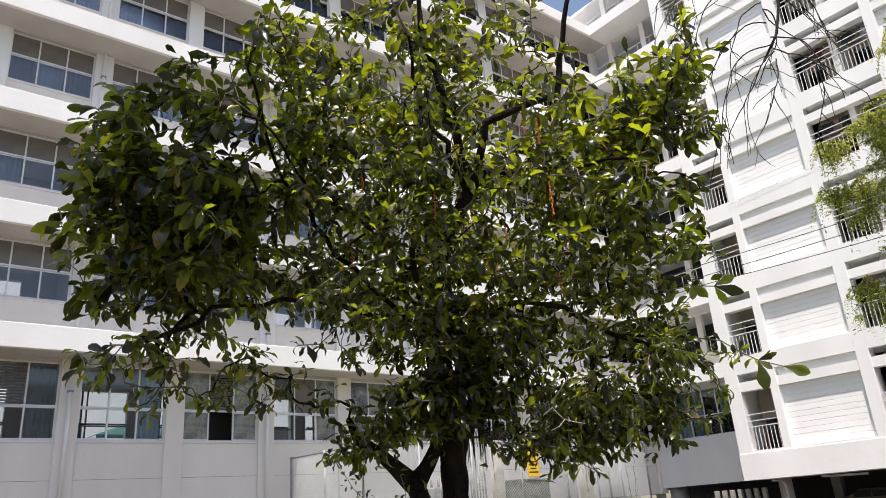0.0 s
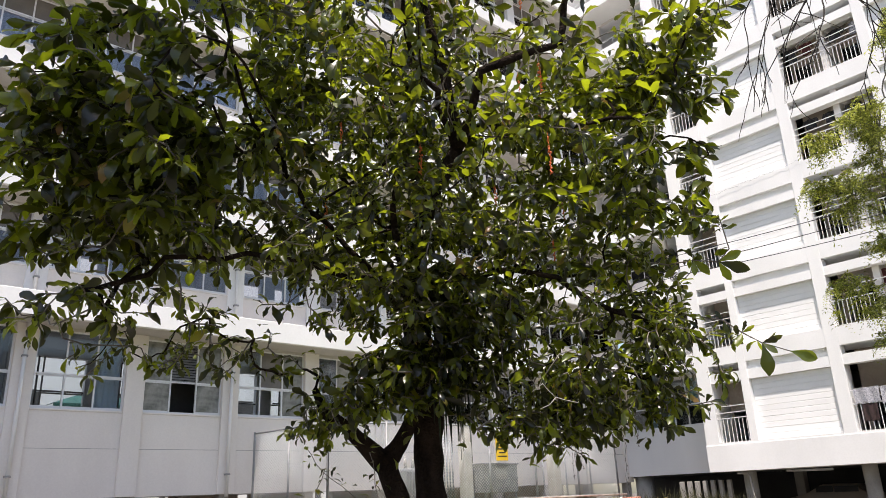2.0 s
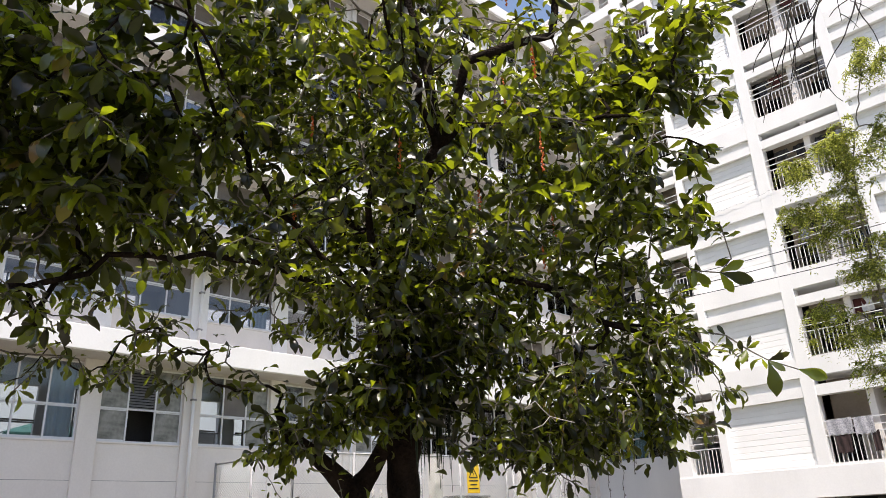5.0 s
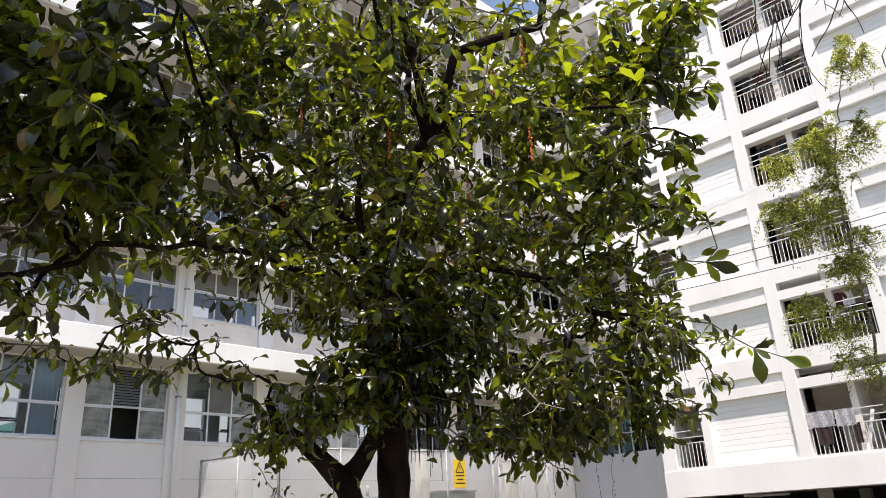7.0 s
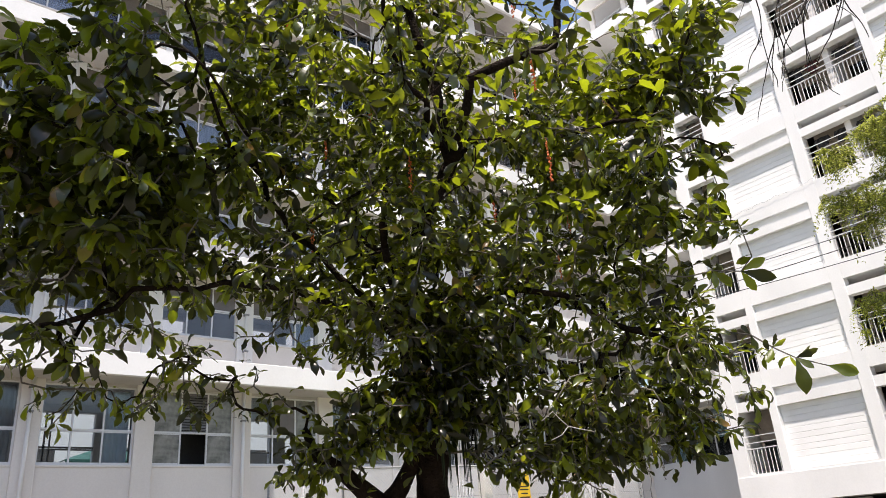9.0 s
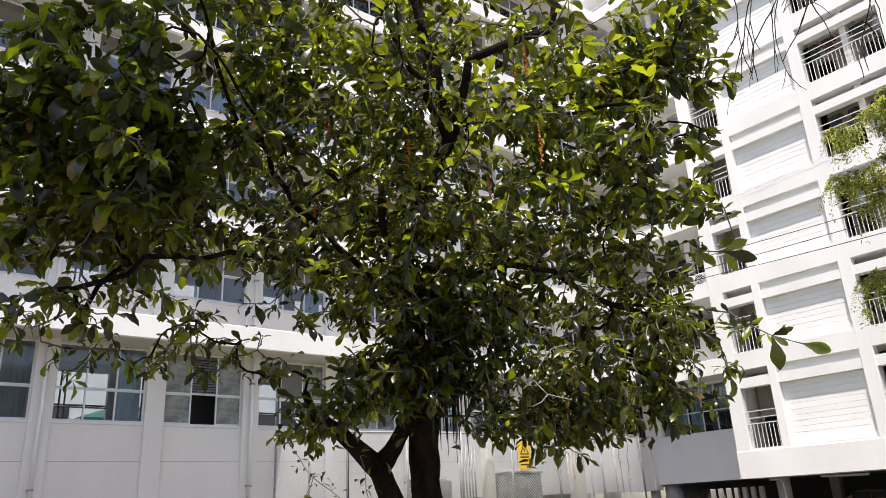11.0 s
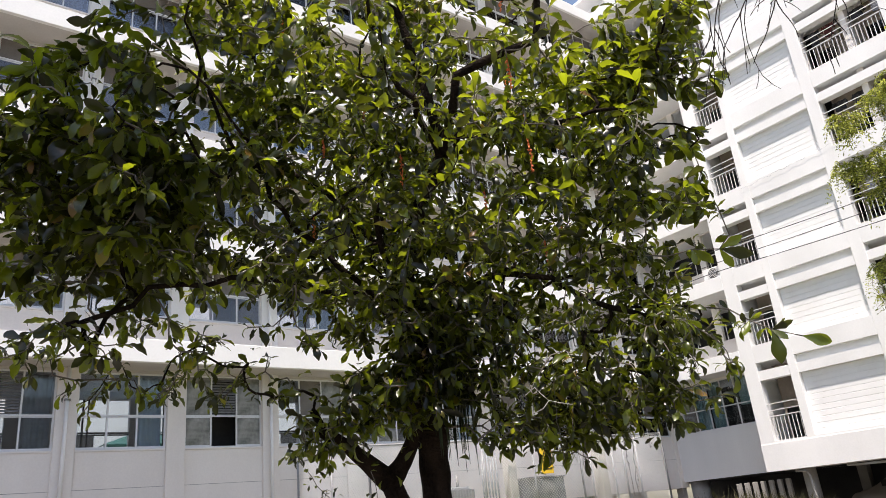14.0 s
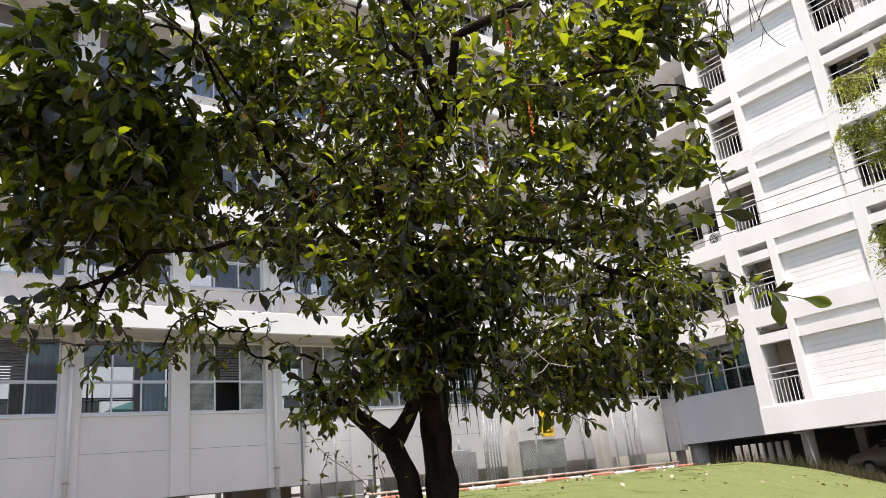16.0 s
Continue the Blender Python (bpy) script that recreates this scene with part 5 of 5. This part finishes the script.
# strap-leaved plant growing on the trunk
epi = thing("hanging_fern", "dark strap-leaved plant hanging from the tree trunk", "plant", tuple(sk.at[at_z(2.75)] + Vector((0.12, -0.1, 0.0))))
for k in range(150):
    a = rnd.uniform(-3.0, 0.9) if k % 2 else rnd.gauss(-0.6, 0.4)
    L = rnd.uniform(0.25, 0.75)
    lift = rnd.uniform(-0.25, 0.55)
    reach = rnd.uniform(0.1, 0.26)
    d = Vector((math.cos(a), math.sin(a), 0))
    wide = rnd.uniform(0.011, 0.022)
    vs, fs = [], []
    for j in range(7):
        t = j / 6
        c = d * (reach * math.sin(min(1, t * 1.6) * 1.57)) + Vector((0, 0, lift + 0.12 * math.sin(t * 2.6) - L * t * t))
        w = d.cross(Vector((0, 0, 1))) * (wide * (1 - t ** 3) + 0.001)
        vs += [c - w, c + d * (0.25 * wide), c + w]
        if j:
            b = 3 * j
            fs += [(b - 3, b - 2, b + 1, b), (b - 2, b - 1, b + 2, b + 1)]
    raw("strap_leaf", vs, fs, EPI, epi)

# bare limb of the tree hanging over from above
bare = Skeleton()
base = sk.at[upper[-1]]
bare.limb([tuple(base), (-5.3, -2.0, 6.2), (-5.6, -2.8, 5.6), (-5.75, -3.08, 4.9), (-5.77, -3.06, 4.28), (-5.76, -3.0, 4.1), (-5.79, -2.9, 3.95)], None, 0.012, rnd, 0.022, 0.008)
def droop(at, way, length, r, depth):
    """A thin twig that runs out and sinks in a smooth bow, with short side twigs."""
    run, p, d = [at.copy()], at.copy(), way.normalized()
    n = max(3, int(length / 0.04))
    bow = Vector((rnd.gauss(0, 0.03), rnd.gauss(0, 0.03), rnd.uniform(-0.15, -0.06)))
    for k in range(n):
        d = (d + bow + Vector((rnd.gauss(0, 0.13), rnd.gauss(0, 0.13), rnd.gauss(0, 0.13)))).normalized()
        p = p + d * 0.04
        run.append(p.copy())
        if depth and k > 1 and rnd.random() < 0.2:
            side = (d + Vector((rnd.gauss(0, 0.55), rnd.gauss(0, 0.55), rnd.gauss(-0.1, 0.45)))).normalized()
            droop(p, side, length * (1 - k / n) * rnd.uniform(0.35, 0.8) + 0.05, r * 0.72, depth - 1)
    bare_runs.append((run, [r * (1 - 0.55 * k / len(run)) for k in range(len(run))]))


bare_runs = [([bare.at[i] for i in ch], [max(0.006, 0.013 - 0.0003 * k) for k in range(len(ch))]) for ch in bare.runs()]
joint = Vector((-5.81, -2.95, 3.98))
for way, L, up in (((-0.8, 0.7, -0.1), 0.9, 0.05), ((-0.5, 0.4, -0.5), 0.75, 0.0), ((-0.2, 0.1, -1), 0.6, -0.05), ((0.5, -0.4, -0.3), 0.7, 0.02), ((0.8, -0.6, 0.1), 0.8, 0.1), ((-0.9, 0.8, 0.3), 0.9, 0.2), ((-0.9, 0.75, 0.5), 0.8, 0.4), ((0.7, -0.6, 0.0), 0.75, 0.3), ((0.9, -0.7, 0.5), 0.8, 0.45), ((-0.7, 0.6, 0.1), 0.9, 0.5), ((-0.9, 0.8, 0.6), 0.9, 0.6), ((0.5, -0.5, -0.2), 0.7, 0.5), ((0.2, -0.1, -0.8), 0.55, 0.3), ((-0.4, 0.5, -0.3), 0.7, 0.35)):
    droop(joint + Vector((0.02, -0.02, up)), Vector(way), L, 0.0044, 2)
tubes("bare_limb", bare_runs, DEADBARK, tree, "bare dead limb with thin drooping twigs", 5)

# thin bare flower stalks hanging from the lower crown
for k in range(26):
    p, d, _ = rnd.choice([e for e in ends if e[0].z < 3.4 and (e[0] - C0).dot(TREE_R) > 0.6])
    L = rnd.uniform(0.25, 0.6)
    run = [p + Vector((rnd.gauss(0, 0.006), rnd.gauss(0, 0.006), -L * j / 8)) for j in range(9)]
    verts, faces = tube_data(run, 0.0016, 4)
    for j in range(int(L / 0.03)):
        c = p + Vector((rnd.gauss(0, 0.004), rnd.gauss(0, 0.004), -L * rnd.random()))
        b_ = len(verts)
        verts += [c + Vector(o) * 0.005 for o in ((1, 0, 0), (-1, 0, 0), (0, 1, 0), (0, -1, 0), (0, 0, 1), (0, 0, -1))]
        faces += [(b_ + i, b_ + m, b_ + o) for i in (0, 1) for m in (2, 3) for o in (4, 5)]
    raw("flower_stalk", verts, faces, TWIG, tree, "thin bare hanging flower stalk", False)

# small climber beside the stem
vine = thing("climbing_vine", "thin climbing vine with small leaves beside the tree stem", "vine")
rows = []
for run in (((-5.95, 0.75, 0.9), (-5.98, 0.6, 1.35), (-6.15, 0.65, 1.6), (-6.35, 0.8, 1.8), (-6.5, 0.9, 2.05)), ((-5.9, 0.7, 0.9), (-5.95, 0.55, 1.3), (-6.05, 0.55, 1.7), (-6.1, 0.6, 2.0)), ((-6.2, 0.9, 0.8), (-6.3, 0.9, 1.3), (-6.4, 0.85, 1.6), (-6.3, 0.8, 1.9))):
    pts = []
    for a, b_ in zip(run[:-1], run[1:]):
        pts += [Vector(a).lerp(Vector(b_), s / 4) + Vector((rnd.gauss(0, 0.012), rnd.gauss(0, 0.012), 0)) for s in range(4)]
    tubes("stem", [(pts, 0.003)], TWIG, vine, "", 5)
    for q in pts[2:] + [p_ + Vector((rnd.gauss(0, 0.07), rnd.gauss(0, 0.07), rnd.gauss(0, 0.05))) for p_ in pts[2:] for _ in range(2)]:
        rows.append((rnd.randrange(6), q, frames_from(Vector((rnd.gauss(0, 1), rnd.gauss(0, 1), rnd.uniform(-0.6, 0.2))), 0.2), rnd.uniform(0.25, 0.5)))
for k, p, m, s in rows:
    o = new("vine_leaf", SHAPE_MESHES[k])
    o.parent = vine
    o.matrix_basis = Matrix.Translation(p) @ (m.to_4x4() @ Matrix.Scale(s, 4))

# ---- slender feathery tree before the block ----
def feather_tree():
    t = thing("feathery_tree", "slender tree with fine yellow-green feathery foliage", "tree")
    r2 = random.Random(3)
    s2 = Skeleton()
    bx, by = 12.5, 2.1
    gz = lawn_height(bx, by) - 0.1
    tr_ = s2.limb([(bx, by, gz), (12.3, 2.0, 3.0), (12.07, 1.88, 4.5), (11.57, 1.62, 5.8), (10.95, 1.48, 7.16), (10.4, 1.3, 8.5), (9.95, 1.07, 9.7), (9.7, 0.6, 11.0), (9.55, 0.1, 12.3)], None, 0.02, r2, 0.06, 0.012)
    # middle, spread along, spread up, number of shoots
    clumps = [((9.55, 0.02, 12.2), 0.3, 0.5, 20), ((9.42, 1.19, 10.36), 0.42, 0.45, 26), ((9.8, 1.2, 9.68), 0.4, 0.45, 22), ((8.91, 2.08, 9.69), 0.4, 0.16, 12), ((9.32, 2.26, 8.65), 0.55, 0.24, 22), ((9.95, 1.57, 8.76), 0.4, 0.35, 15), ((9.82, 2.05, 8.14), 0.5, 0.15, 12), ((10.87, 1.48, 7.29), 0.6, 0.42, 26), ((10.82, 1.12, 8.0), 0.4, 0.3, 12), ((10.17, 2.74, 6.32), 0.5, 0.18, 14), ((10.98, 2.21, 5.82), 0.6, 0.35, 20), ((10.32, 0.24, 10.46), 0.35, 0.4, 14), ((11.6, 2.0, 5.1), 0.5, 0.35, 12)]
    tg = []
    for c, wide, tall, n in clumps:
        for _ in range(n):
            tg.append(Vector(c) + TREE_R * (r2.gauss(0, 0.55) * wide) + TREE_F * (r2.gauss(0, 0.55) * 0.5) + Vector((0, 0, r2.gauss(0, 0.55) * tall)))
    es = grow(s2, r2, tg)
    rr = s2.radii(0.006, 0.42)
    ch = s2.runs()
    tubes("trunk", [([s2.at[i] for i in ch[0]], [rr[i] for i in ch[0]])], TWIG, t, "", 8)
    tagged(tubes("fine_branch_mass", [([s2.at[i] for i in c], [rr[i] for i in c]) for c in ch[1:]], TWIG, t, "", 4), kind="stuff")
    small = [leaf_shape(0.11, 0.030, 0.8, 0.3, 0.3, 2), leaf_shape(0.095, 0.028, 1.4, 0.2, -0.5, 3), leaf_shape(0.08, 0.024, 0.4, 0.4, 0.6, 4)]
    rows = []
    for p, d, _ in es:
        for _ in range(r2.randint(5, 8)):
            ax = Vector((r2.gauss(0, 1), r2.gauss(0, 1), r2.gauss(0.15, 0.6))).normalized()
            side = ax.cross(Vector((r2.gauss(0, 0.4), r2.gauss(0, 0.4), 1))).normalized()
            for j in range(r2.randint(7, 11)):
                q = p + ax * (0.036 * j) + Vector((r2.gauss(0, 0.006), r2.gauss(0, 0.006), -0.006 * j * j))
                for sg in (-1, 1):
                    rows.append((r2.randrange(3), q, frames_from(side * sg + ax * r2.uniform(0.2, 0.8) + Vector((0, 0, r2.uniform(-0.6, 0.3))), r2.gauss(0, 0.5)), r2.uniform(0.7, 1.2)))
    vv, ff = joined(rows, small)
    tagged(raw("crown", vv, ff, FINE, t), "fine yellow-green leaflets", kind="stuff")


feather_tree()

# ---- lawn blades and weeds, counted by nobody ----
def blades(name, label, count, area, hmin, hmax, width, seed, material):
    r3 = random.Random(seed)
    vs, fs = [], []
    for _ in range(count):
        x, y = area(r3)
        z = lawn_height(x, y) - 0.01
        h, a = r3.uniform(hmin, hmax), r3.uniform(0, 6.28)
        dx, dy = math.cos(a) * width, math.sin(a) * width
        lx, ly = r3.gauss(0, 0.35) * h, r3.gauss(0, 0.35) * h
        b = len(vs)
        mx, my = x + lx * 0.45, y + ly * 0.45
        vs += [(x - dx, y - dy, z), (x + dx, y + dy, z), (mx - dx * 0.7, my - dy * 0.7, z + h * 0.6), (mx + dx * 0.7, my + dy * 0.7, z + h * 0.6), (x + lx, y + ly, z + h)]
        fs += [(b, b + 1, b + 3, b + 2), (b + 2, b + 3, b + 4)]
    tagged(raw(name, vs, fs, material), label, "grass", kind="stuff")


blades("lawn_grass", "short sunlit lawn grass covering the mound", 200000, lambda r: (r.uniform(-4.5, 18), r.uniform(1, 12.5)), 0.004, 0.014, 0.008, 4, GRASSM)
blades("weeds", "sparse ragged weeds along the foot of the block", 16000, lambda r: (r.gauss(14.3, 1.2), r.uniform(3, 15.3)), 0.08, 0.5, 0.006, 6, WEED)

r4 = random.Random(9)
rows = []
for _ in range(160):
    x, y = r4.uniform(-1, 10.5), r4.uniform(1, 12)
    rows.append((r4.randrange(6), (x, y, lawn_height(x, y) + 0.03), frames_from(Vector((r4.gauss(0, 1), r4.gauss(0, 1), r4.gauss(0, 0.25))), r4.gauss(0, 0.5)), r4.uniform(0.5, 1.0)))
v, f = joined(rows, SHAPES)
tagged(raw("fallen_leaf_litter", v, f, DRY), "dry fallen leaves scattered on the lawn", "leaf litter", kind="stuff")

# ---- nearest leaves, one by one ----
for k, p, m, s in leaves[:300]:
    o = new("leaf", SHAPE_MESHES[k])
    o.parent = tree
    o.matrix_basis = Matrix.Translation(p) @ (m.to_4x4() @ Matrix.Scale(s, 4))
